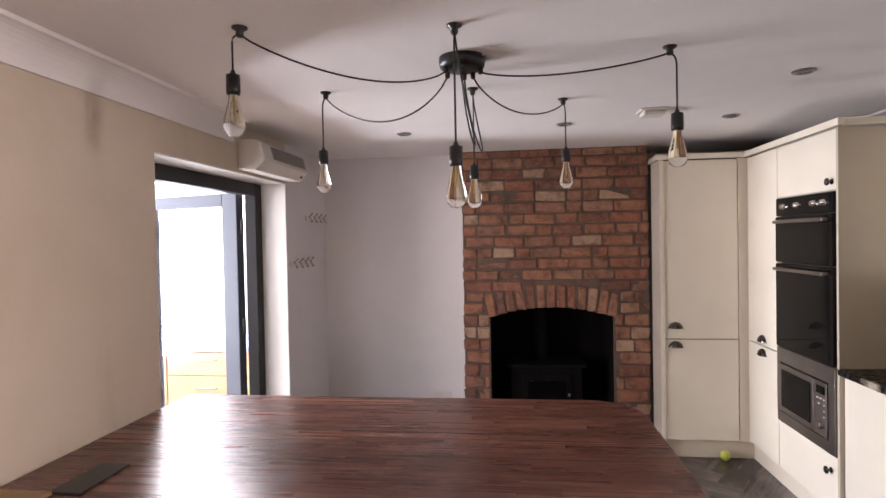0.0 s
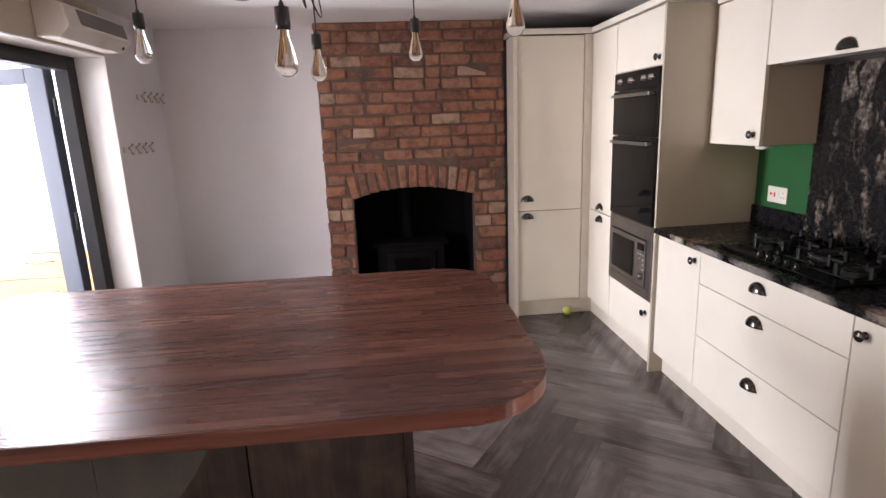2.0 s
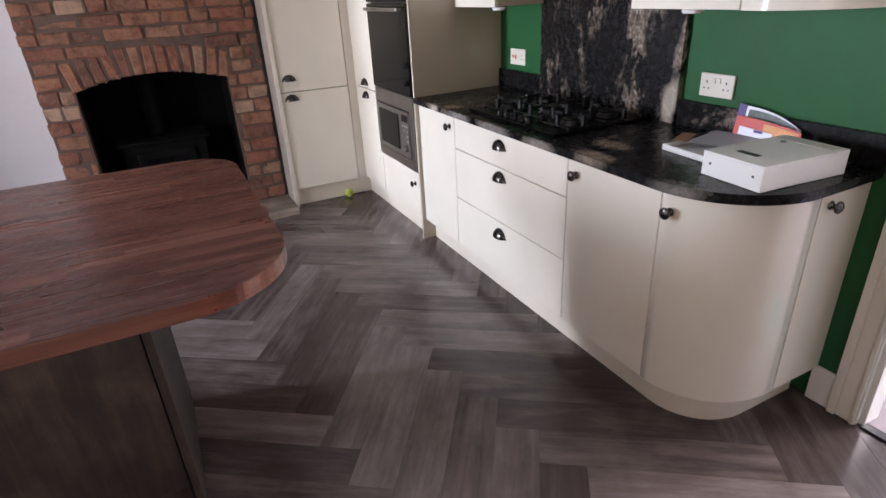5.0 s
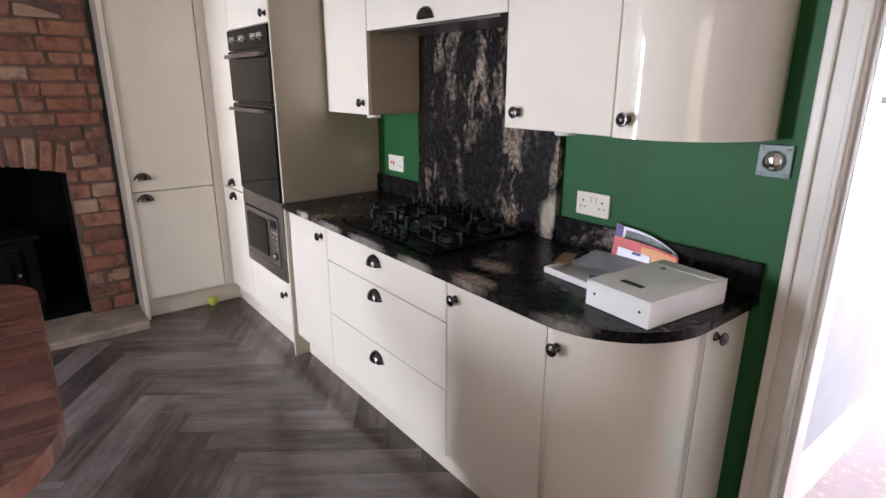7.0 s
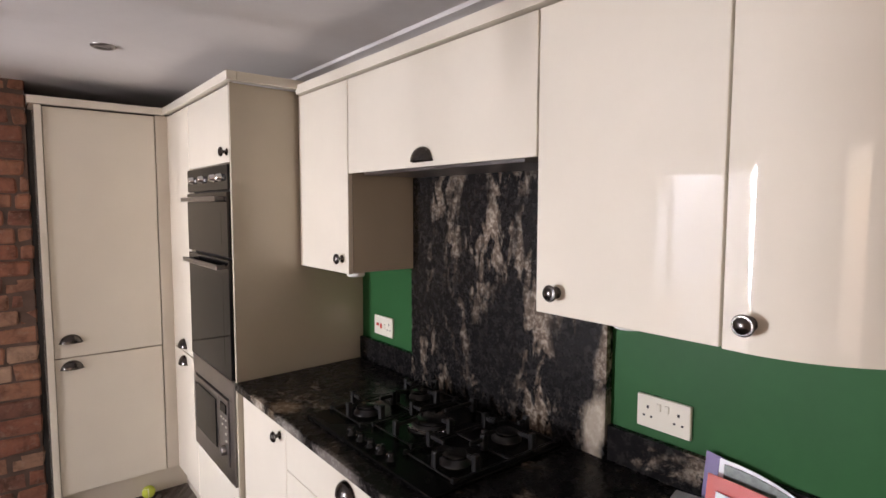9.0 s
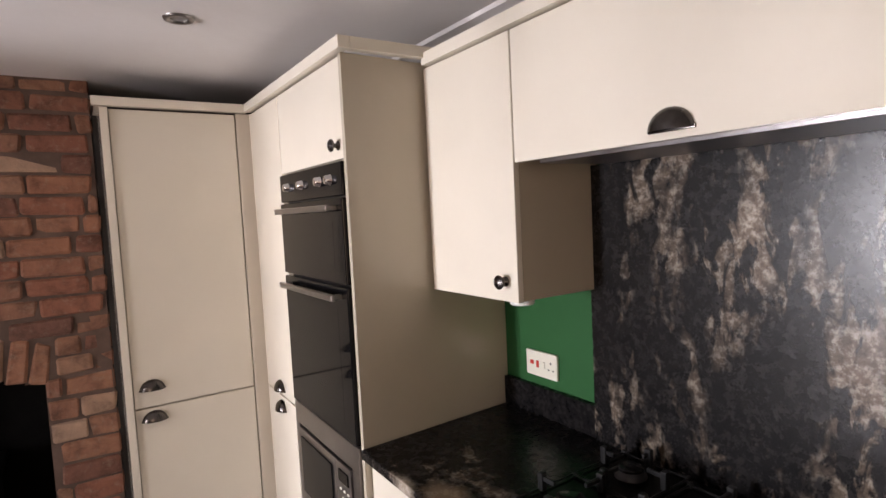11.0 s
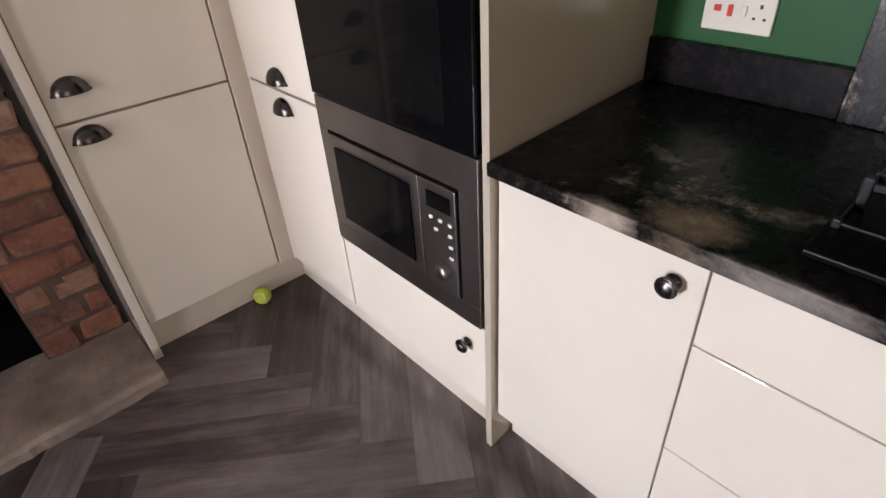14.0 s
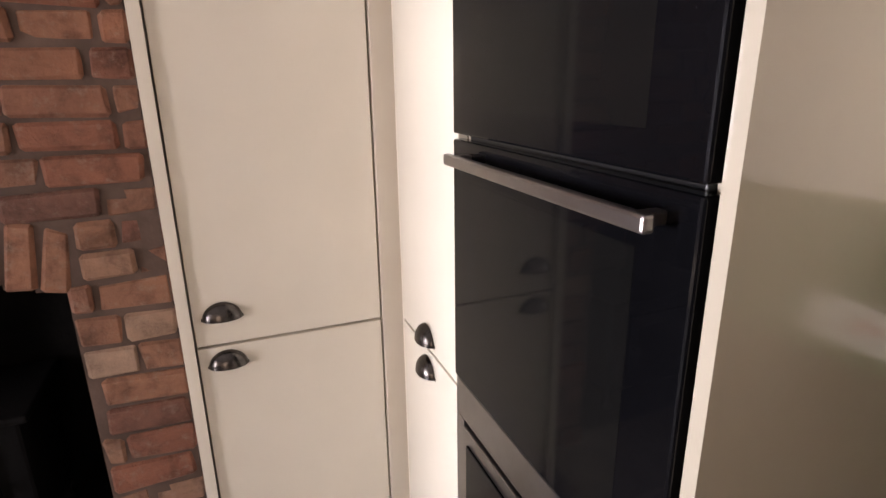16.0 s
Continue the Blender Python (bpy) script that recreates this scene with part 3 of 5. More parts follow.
def unit(name, label, category, o, boxes, group="kitchen units"):
    """A unit with its carcase, as boxes in the room."""
    u = thing(name, o, label, category, group)
    bm = bmesh.new()
    for b in boxes:
        box(*b, 0.0015, bm)
    bm.transform(Matrix.Translation(-Vector(o)))
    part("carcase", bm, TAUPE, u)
    return u


def sub(parent, name, o, mat, *boxes, bev=0.0015, label=""):
    bm = bmesh.new()
    for b in boxes:
        box(*b, bev, bm)
    bm.transform(Matrix.Translation(-Vector(o)))
    return part(name, bm, mat, parent, label)


# base units beside and under the hob
o = (1.9, 2.615, 0)
u = unit("base_cabinet", "cream gloss base cabinet with one round knob", "cabinet", o, [(BF + 0.022, RX - 0.002, 2.425, 2.843, PL, WT - 0.032)])
door_west(u, "door", BF, 2.42, 2.844, PL, 0.84, "knob", (2.47, 0.779), o)
o = (1.9, 1.967, 0)
u = unit("drawer_unit", "wide cream gloss three-drawer base unit with cup pulls", "drawer unit", o, [(BF + 0.022, RX - 0.002, 1.515, 2.42, PL, WT - 0.032)])
for z0, z1, zp in ((0.675, 0.84, 0.784), (0.408, 0.675, 0.637), (PL, 0.408, 0.354)):
    door_west(u, "drawer_front", BF, 1.514, 2.42, z0, z1, "cup", (1.985, zp), o)
o = (1.9, 1.287, 0)
u = unit("base_cabinet", "cream gloss base cabinet with one round knob", "cabinet", o, [(BF + 0.022, RX - 0.002, 1.065, 1.513, PL, WT - 0.032)])
door_west(u, "door", BF, 1.063, 1.513, PL, 0.84, "knob", (1.465, 0.78), o)


def rounded_front(x_front, y_start, y_end, x_stop, thick, n=14):
    """The plan of a curved door: along y at x_front, round a quarter circle, then along x."""
    r = y_start - y_end - 0.0
    cx, cy = x_front + r, y_end + r
    out = [(x_front, y_start)] + [(cx - r * math.cos(math.pi / 2 * k / n), cy - r * math.sin(math.pi / 2 * k / n)) for k in range(n + 1)]
    inn = [(cx - (r - thick) * math.cos(math.pi / 2 * k / n), cy - (r - thick) * math.sin(math.pi / 2 * k / n)) for k in range(n + 1)]
    out.append((x_stop, y_end))
    inn.append((x_stop, y_end + thick))
    return out, inn


o = (1.95, 0.93, 0)
u = thing("curved_end_cabinet", o, "cream gloss base cabinet with a curved end door", "cabinet", "kitchen units")
out, inn = rounded_front(BF, 1.06, 0.78, 1.931, 0.02)
poly = out + inn[::-1] + [(BF + 0.02, 1.06)]
bm = prism(poly, PL + G, 0.838, 0.002)
bm.transform(Matrix.Translation(-Vector(o)))
d = part("curved_door", bm, CREAM, u, "", False)
fixed("handle", KNOB, d, facing_west(BF - o[0], 1.025 - o[1], 0.778), "dark pewter round knob")
bm = box(1.9395, RX - 0.004, 0.78, 0.80, PL + G, 0.838, 0.0025)
bm.transform(Matrix.Translation(-Vector(o)))
d = part("end_door", bm, CREAM, u)
fixed("handle", KNOB, d, facing_south(1.99 - o[0], 0.78 - o[1], 0.795), "dark pewter round knob")
cin = [(x, y) for x, y in rounded_front(BF + 0.024, 1.06, 0.804, RX - 0.002, 0.01)[0]]
bm = prism(cin + [(RX - 0.002, 1.06)], PL, WT - 0.032)
bm.transform(Matrix.Translation(-Vector(o)))
part("carcase", bm, CARCASE, u)
# plinth under the base run, set back and round the curve
pin, _ = rounded_front(1.672, 1.06, 0.842, RX - 0.03, 0.015)
solid("plinth", prism([(1.672, 2.844)] + pin[1:] + [(RX - 0.03, 2.844)], 0.0, PL - 0.001, 0.0), CARCASE, "scuffed cream plinth under the base cabinets", "plinth")
# stone worktop, upstands and splashback
wout, _ = rounded_front(BF - 0.03, 1.06, 0.757, RX - 0.003, 0.02, 20)
solid("worktop", prism([(BF - 0.03, 2.845)] + wout + [(RX - 0.003, 2.877)], WT - 0.031, WT, 0.004, None, 3), GRANITE, "polished black granite worktop with cream and brown veins", "worktop")
solid("upstand", box(RX - 0.022, RX - 0.001, 2.452, 2.876, WT + 0.0005, 0.975, 0.002), GRANITE, "low black granite upstand beside the oven tower", "upstand")
solid("upstand", box(RX - 0.022, RX - 0.001, 0.76, 1.528, WT + 0.0005, 0.975, 0.002), GRANITE, "low black granite upstand below the double socket", "upstand")
solid("splashback", box(RX - 0.03, RX - 0.001, 1.53, 2.45, WT + 0.0005, 1.688, 0.002), GRANITE_UP, "tall black granite splashback with pale upright veins", "splashback")

# tower with ovens
Y0, Y1 = 2.868, 3.47
o = (1.9, 3.16, 0)
u = unit("oven_tower", "tall cream oven housing with a top door and a bottom drawer", "cabinet", o, [
    (TF + 0.022, RX - 0.002, 3.45, 3.468, PL, 2.05), (TF + 0.022, RX - 0.002, 2.904, 3.45, 1.745, 2.05),
    (TF + 0.022, RX - 0.002, 2.904, 3.45, PL, 0.425), (2.12, RX - 0.002, 2.904, 3.45, 0.425, 1.745)])
door_west(u, "top_door", TF, Y0, Y1, 1.748, 2.047, "knob", (2.908, 1.79), o)
door_west(u, "drawer_front", TF, Y0, Y1, PL + 0.01, 0.423, "knob", (2.93, 0.345), o)
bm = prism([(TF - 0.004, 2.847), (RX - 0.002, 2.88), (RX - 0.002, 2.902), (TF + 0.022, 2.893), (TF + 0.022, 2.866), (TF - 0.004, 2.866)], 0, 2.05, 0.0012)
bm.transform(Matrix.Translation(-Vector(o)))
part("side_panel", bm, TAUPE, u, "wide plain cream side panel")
sub(u, "plinth", o, CARCASE, (1.645, 1.66, 2.868, 3.94, 0, PL - 0.001), label="cream plinth board")
# double oven
o = (1.75, 3.16, 0.87)
ov = thing("double_oven", o, "built-in black glass double oven with steel handles", "oven")
sub(ov, "body", o, BLACK, (TF + 0.012, 2.1, 2.895, 3.446, 0.874, 1.74), bev=0.003)
sub(ov, "control_panel", o, BLACK_GLASS, (TF - 0.012, TF + 0.01, 2.872, 3.463, 1.64, 1.742), bev=0.003, label="black glass control panel")
for nm, z0, z1 in (("top_oven_door", 1.372, 1.634), ("main_oven_door", 0.874, 1.362)):
    d = sub(ov, nm, o, BLACK_GLASS, (TF - 0.016, TF + 0.01, 2.872, 3.463, z0, z1), bev=0.004)
    sub(d, "oven_window", o, WINDOW_GLASS_DARK, (TF - 0.0164, TF - 0.015, 2.955, 3.40, z0 + 0.045, z1 - 0.07), bev=0.0, label="dark see-through window")
    zb = z1 - 0.029
    bm = box(TF - 0.058, TF - 0.042, 2.9, 3.41, zb - 0.01, zb + 0.01, 0.004)
    box(TF - 0.044, TF - 0.014, 2.914, 2.932, zb - 0.008, zb + 0.008, 0.003, bm)
    box(TF - 0.044, TF - 0.014, 3.378, 3.396, zb - 0.008, zb + 0.008, 0.003, bm)
    bm.transform(Matrix.Translation(-Vector(o)))
    part("bar_handle", bm, STEEL, d, "brushed steel bar handle")
dial = mesh_of("dial", lathe([(0, 0.019), (0.0115, 0.019), (0.014, 0.016), (0.015, 0.004), (0.018, 0.002), (0.018, 0)], 20, pose(0, 0, 0, 0, 90, 0)), CHROME, True)
for y in (2.96, 3.05, 3.22, 3.37):
    fixed("dial", dial, ov, facing_west(TF - 0.012 - o[0], y - o[1], 1.692 - o[2]), "silver rotary dial")
# microwave
o = (1.75, 3.16, 0.425)
mw = thing("microwave", o, "built-in stainless steel microwave with a dark window", "microwave")
sub(mw, "body", o, BLACK, (TF + 0.012, 2.0, 2.895, 3.446, 0.43, 0.866), bev=0.003)
ya, yb, za, zb = 2.872, 3.463, 0.429, 0.868
sub(mw, "trim_frame", o, STEEL, (TF - 0.012, TF + 0.011, ya, yb, zb - 0.085, zb), (TF - 0.012, TF + 0.011, ya, yb, za, za + 0.06), (TF - 0.012, TF + 0.011, ya, ya + 0.058, za + 0.06, zb - 0.085), (TF - 0.012, TF + 0.011, yb - 0.04, yb, za + 0.06, zb - 0.085), label="brushed steel trim frame")
d = sub(mw, "microwave_door", o, STEEL, (TF - 0.018, TF + 0.01, 3.055, 3.415, 0.497, 0.776), bev=0.002)
sub(d, "door_window", o, BLACK_GLASS, (TF - 0.023, TF - 0.018, 3.085, 3.39, 0.53, 0.745), bev=0.001, label="dark meshed window")
c = sub(mw, "control_panel", o, STEEL, (TF - 0.018, TF + 0.01, 2.935, 3.052, 0.497, 0.776), bev=0.002, label="steel control panel")
sub(c, "display", o, BLACK_GLASS, (TF - 0.0225, TF - 0.017, 2.95, 3.025, 0.715, 0.755), bev=0.001)
for yb_, zb_ in ((3.013, 0.69), (2.982, 0.69), (2.951, 0.69), (2.998, 0.662), (2.951, 0.662), (2.951, 0.632), (2.951, 0.602)):
    sub(c, "button", o, WHITE_PLASTIC, (TF - 0.0235, TF - 0.019, yb_ - 0.006, yb_ + 0.006, zb_ - 0.004, zb_ + 0.004), bev=0.002)
mdial = mesh_of("dial", lathe([(0, 0.02), (0.018, 0.02), (0.021, 0.016), (0.022, 0)], 24, pose(0, 0, 0, 0, 90, 0)), STEEL, True)
fixed("dial", mdial, c, facing_west(TF - 0.019 - o[0], 2.976 - o[1], 0.556 - o[2]), "steel rotary dial")
# narrow tall unit in the corner, facing the same way
o = (1.9, 3.68, 0)
u = unit("corner_tall_cabinet", "narrow tall cream cabinet in the corner with cup pulls", "cabinet", o, [(TF + 0.022, RX - 0.002, 3.472, 3.9, PL, 2.05)])
door_west(u, "upper_door", TF, 3.474, 3.875, 0.828, 2.047, "cup", (3.672, 0.872), o)
door_west(u, "lower_door", TF, 3.474, 3.875, PL + 0.01, 0.824, "cup", (3.672, 0.785), o)
# larder unit at right angles
o = (1.3, 4.2, 0)
u = unit("larder_cabinet", "tall cream larder cabinet with two doors and cup pulls", "cabinet", o, [(1.055, 1.59, 3.922, 4.48, PL, 2.05)])
for nm, z0, z1, zp in (("upper_door", 0.828, 2.047, 0.92), ("lower_door", PL, 0.824, 0.789)):
    bm = box(1.058, 1.535, 3.90, 3.92, z0 + G, z1 - G, 0.0025)
    bm.transform(Matrix.Translation(-Vector(o)))
    d = part(nm, bm, CREAM, u)
    fixed("handle", PULL, d, facing_south(1.127 - o[0], 3.90 - o[1], zp), "dark pewter cup pull")
sub(u, "side_panel", o, CREAM, (1.026, 1.054, 3.885, 4.48, 0, 2.05), label="cream side panel that runs to the floor")
sub(u, "filler", o, CARCASE, (1.54, 1.612, 3.893, 3.915, PL, 2.05), (1.597, 1.612, 3.878, 3.893, PL, 2.05), label="narrow cream corner filler")
sub(u, "plinth", o, CARCASE, (1.053, 1.66, 3.94, 3.955, 0, PL - 0.001), label="scuffed cream plinth board")
# cornice over tower and larder
bm = box(1.0, 1.585, 3.865, 3.90, 2.052, 2.088, 0.003)
box(TF - 0.025, TF + 0.012, 2.812, 3.865, 2.052, 2.088, 0.003, bm)
box(TF + 0.012, 1.9, 2.812, 2.84, 2.052, 2.088, 0.003, bm)
box(1.01, 1.055, 3.90, 4.4, 2.052, 2.088, 0.003, bm)
solid("tower_cornice", bm, CREAM, "plain cream cornice on top of the tall cabinets", "cornice")
# near-black board behind the cornice
solid("tower_top", box(1.055, RX - 0.005, 3.90, 4.4, 2.052, 2.068), DARK_GAP, "near-black board on top of the tall cabinets", "cabinet top")

# wall units
WB, WTOP = 1.33, 2.03
o = (2.03, 2.657, WB)
u = unit("wall_cabinet", "cream gloss wall cabinet next to the oven tower", "wall cabinet", o, [(WF + 0.021, RX - 0.002, 2.437, 2.85, WB, WTOP)])
door_west(u, "door", WF, 2.435, 2.852, WB - 0.004, WTOP, "knob", (2.485, 1.382), o)
o = (2.03, 1.98, 1.69)
u = unit("hood_cabinet", "wide cream lift-up wall cabinet over the hob", "wall cabinet", o, [(WF + 0.021, RX - 0.002, 1.535, 2.433, 1.705, WTOP)])
door_west(u, "lift_up_door", WF, 1.533, 2.433, 1.692, WTOP, "cup", (1.98, 1.73), o)
sub(u, "extractor_hood", o, STEEL, (WF + 0.03, RX - 0.04, 1.6, 2.37, 1.686, 1.704), label="slim grey extractor underside")
o = (2.03, 1.315, WB)
u = unit("wall_cabinet", "high-gloss cream wall cabinet beside the splashback", "wall cabinet", o, [(WF + 0.021, RX - 0.002, 1.10, 1.529, WB, WTOP)])
door_west(u, "door", WF, 1.098, 1.531, WB - 0.004, WTOP, "knob", (1.468, 1.38), o)
o = (2.03, 0.93, WB)
u = thing("curved_wall_cabinet", o, "high-gloss cream wall cabinet with a curved end door", "wall cabinet", "kitchen units")
out, inn = rounded_front(WF, 1.094, 0.785, RX - 0.003, 0.02, 18)
out = [(WF, 1.094)] + [(WF + 0.29 * (1 - math.cos(math.pi / 2 * k / 18)), 1.05 - 0.265 * math.sin(math.pi / 2 * k / 18)) for k in range(19)] + [(RX - 0.003, 0.785)]
inn = [(WF + 0.02, 1.094)] + [(WF + 0.29 - 0.27 * math.cos(math.pi / 2 * k / 18), 1.05 - 0.245 * math.sin(math.pi / 2 * k / 18)) for k in range(19)] + [(RX - 0.003, 0.805)]
bm = prism(out + inn[::-1], WB - 0.004, WTOP, 0.002)
bm.transform(Matrix.Translation(-Vector(o)))
d = part("curved_door", bm, CREAM, u)
fixed("handle", KNOB, d, facing_west(WF - o[0], 1.05 - o[1], 1.378 - o[2]), "dark pewter round knob")
bm = prism([(x + 0.001, y + 0.001) for x, y in inn] + [(RX - 0.002, 1.094)], WB, WTOP - 0.002)
bm.transform(Matrix.Translation(-Vector(o)))
part("carcase", bm, CARCASE, u)
# smooth the curved doors
for ob in [x for x in scene.objects if x.name.startswith("curved_door")]:
    for f in ob.data.polygons:
        f.use_smooth = abs(f.normal.z) < 0.2 and f.area < 0.03
cout = [(x - 0.02, y - (0.02 if y < 1.0 else 0)) for x, y in out]
bm = prism([(WF - 0.02, 2.826)] + cout + [(RX - 0.003, 0.80), (WF + 0.02, 1.09), (WF + 0.012, 2.826)], WTOP + 0.002, WTOP + 0.038)
solid("wall_unit_cornice", bm, CREAM, "plain cream cornice along the wall cabinets", "cornice")


def puck(x, y):
    solid("cabinet_light", lathe([(0, 0), (0.03, 0), (0.034, 0.004), (0.034, 0.014), (0, 0.014)], 20, pose(x, y, WB - 0.019)), WHITE_PLASTIC, "small round white light under the wall cabinet", "light", "", "under-cabinet lights", True)


puck(1.95, 1.33)
puck(1.93, 2.49)

# ---- hob ----
o = (1.9, 2.005, WT)
hob = thing("gas_hob", o, "black glass gas hob with five burners and cast-iron supports", "hob")
part("glass_plate", box(-0.25, 0.24, -0.35, 0.326, 0.0005, 0.012, 0.003), HOB_GLASS, hob)
for bx, by, r in ((-0.085, 0.215, 0.036), (0.14, 0.225, 0.032), (0.015, -0.008, 0.06), (-0.085, -0.245, 0.036), (0.13, -0.225, 0.036)):
    bn = part("burner", lathe([(r * 1.25, 0.012), (r * 1.25, 0.017), (r * 1.05, 0.02), (r * 1.05, 0.03), (0, 0.03)], 28, pose(bx, by, 0)), BURNER, hob, "dark metal gas burner ring", True)
    part("burner_cap", lathe([(0, 0.041), (r * 0.75, 0.041), (r * 0.95, 0.037), (r, 0.031), (0, 0.0305)], 28, pose(bx, by, 0)), ENAMEL, bn, "black enamel burner cap", True)
for y0, y1, centres in ((0.115, 0.318, ((-0.085, 0.215), (0.14, 0.225))), (-0.11, 0.105, ((0.015, -0.008),)), (-0.338, -0.12, ((-0.085, -0.245), (0.13, -0.225)))):
    bm = bmesh.new()
    xa, xb = (-0.165, 0.225) if len(centres) > 1 else (-0.13, 0.2)
    for x in (xa, xb):
        box(x - 0.002, x + 0.002, y0, y1, 0.0165, 0.0205, 0.001, bm)
    for y in (y0 + 0.005, y1 - 0.005):
        box(xa, xb, y - 0.002, y + 0.002, 0.0165, 0.0205, 0.001, bm)
    if len(centres) > 1:
        box((xa + xb) / 2 - 0.005, (xa + xb) / 2 + 0.003, y0, y1, 0.0165, 0.022, 0.001, bm)
    for x in (xa, xb):
        for y in (y0 + 0.005, y1 - 0.005):
            box(x - 0.006, x + 0.006, y - 0.006, y + 0.006, 0.012, 0.026, 0.002, bm)
    for cx, cy in centres:
        for q in range(4):
            far = {0: (xb if cx > 0.05 or len(centres) == 1 else (xa + xb) / 2) - cx, 1: y1 - cy, 2: cx - (xa if cx < 0.05 else (xa + xb) / 2), 3: cy - y0}[q] - 0.003
            near = min(0.62 * far, 0.05) if len(centres) > 1 else 0.055
            t = box(near, far, -0.004, 0.004, 0.042, 0.053, 0.0015)
            box(far - 0.016, far, -0.009, 0.009, 0.016, 0.062, 0.003, t)
            t.transform(pose(cx, cy, 0, 0, 0, 90 * q))
            joined(t, bm)
    part("pan_support", bm, IRON, hob, "black cast-iron pan support")
teeth = [(0.015 + (0.077 if k % 4 < 2 else 0.069) * math.cos(2 * math.pi * k / 104), -0.008 + (0.077 if k % 4 < 2 else 0.069) * math.sin(2 * math.pi * k / 104)) for k in range(104)]
bm = prism(teeth, 0.0175, 0.0235, 0.001)
part("flame_ring", bm, CHROME, hob, "toothed steel ring round the wok burner")
ctl = mesh_of("control_knob", lathe([(0, 0.034), (0.0105, 0.034), (0.0125, 0.031), (0.0135, 0.016), (0.018, 0.013), (0.018, 0.012)], 20), ENAMEL, True)
ring = mesh_of("knob_marker", box(-0.0155, -0.0125, -0.003, 0.003, 0.018, 0.032, 0.001), CHROME)
for k in range(5):
    kb = fixed("control_knob", ctl, hob, pose(-0.213, 0.092 - 0.0545 * k, 0))
    fixed("knob_marker", ring, kb, pose(0, 0, 0), "chrome marker")

# ---- sockets and switch on the green wall ----


def socket(y, z, w, label, red):
    s = thing("wall_socket", (RX - 0.0005, y, z), label, "socket", "wall sockets")
    part("face_plate", box(-0.011, 0, -w / 2, w / 2, -0.043, 0.043, 0.003), CREAM_PLASTIC, s)
    if red:
        for yy, m, hw, z0, z1 in ((0.043, RED_ROCKER, 0.0075, -0.004, 0.009), (0.016, RED_ROCKER, 0.005, -0.012, 0.011), (-0.012, CREAM_PLASTIC, 0.006, -0.01, 0.011)):
            part("rocker", box(-0.0145, -0.009, yy - hw, yy + hw, z0, z1, 0.0015), m, s, "red switch rocker" if m is RED_ROCKER else "")
    else:
        for yy in (0.011, -0.011):
            part("rocker", box(-0.0145, -0.009, yy - 0.006, yy + 0.006, 0.008, 0.028, 0.0015), CREAM_PLASTIC, s)
    for cy in ((-0.045,) if red else (-0.042, 0.042)):
        bm = box(-0.0118, -0.0108, cy - 0.003, cy + 0.003, 0.008, 0.016)
        box(-0.0118, -0.0108, cy - 0.0135, cy - 0.0075, -0.014, -0.009, 0, bm)
        box(-0.0118, -0.0108, cy + 0.0075, cy + 0.0135, -0.014, -0.009, 0, bm)
        part("pin_holes", bm, BLACK, s, "dark pin slots")


socket(2.692, 1.05, 0.146, "white double cooker socket with red switches on green wall", True)
socket(1.372, 1.045, 0.146, "white double socket with switches on green wall", False)
s = thing("dimmer_switch", (RX - 0.0005, 0.782, 1.268), "chrome switch without knob in a roughly filled clear plate", "switch")
part("face_plate", box(-0.008, 0, -0.046, 0.046, -0.046, 0.046, 0.003), SMEARED, s, "grey smeared plate")
part("switch_body", lathe([(0, 0.018), (0.02, 0.018), (0.026, 0.014), (0.029, 0.006), (0.03, 0)], 28, pose(-0.008, 0, 0, 0, -90, 0)), CHROME, s, "bright chrome centre", True)
for a_, b_ in ((-0.034, -0.034), (0.034, -0.034), (-0.034, 0.034), (0.034, 0.034)):
    part("screw", lathe([(0, 0.003), (0.004, 0.002), (0.004, 0)], 10, pose(-0.0075, a_, b_, 0, -90, 0)), STEEL, s)

# ---- things on the worktop ----
o = (1.888, 0.914, WT)
fb = thing("consumer_unit_box", o, "white metal fuse box lying on its back on the worktop", "fuse box", "", -5)
part("body", box(-0.168, 0.168, -0.105, 0.105, 0.001, 0.0702, 0.002), WHITE_PLASTIC, fb)
part("lid", box(-0.168, 0.168, -0.105, 0.105, 0.0705, 0.075, 0.001), WHITE_PLASTIC, fb, "flat white lid")
part("label_slot", box(-0.105, -0.085, -0.025, 0.045, 0.0745, 0.0762, 0.0005), BLACK, fb, "dark oblong slot")
part("flap", box(0.112, 0.148, -0.09, 0.09, 0.0745, 0.0765, 0.001), OLD_PLASTIC, fb, "pale grey hinged flap strip")
part("latch", lathe([(0, 0.006), (0.008, 0.005), (0.009, 0)], 14, pose(0.085, 0.045, 0.0745)), STEEL, fb, "round metal latch", True)
for yy in (-0.075, 0.075):
    part("screw", lathe([(0, 0.002), (0.004, 0.0015), (0.004, 0)], 10, pose(-0.1675, yy, 0.04, 0, -90, 0)), BLACK, fb)
o = (1.97, 1.16, WT)
tr = thing("plastic_tray", o, "shallow white plastic tray under papers on the worktop", "tray", "", -5)
bm = box(-0.14, 0.14, -0.12, 0.12, 0.001, 0.006, 0.002)
box(-0.14, 0.14, -0.12, -0.112, 0.006, 0.022, 0.003, bm)
box(-0.14, 0.14, 0.112, 0.12, 0.006, 0.022, 0.003, bm)
box(-0.14, -0.132, -0.112, 0.112, 0.006, 0.022, 0.003, bm)
box(0.132, 0.14, -0.112, 0.112, 0.006, 0.022, 0.003, bm)
part("tray_body", bm, WHITE_PLASTIC, tr)


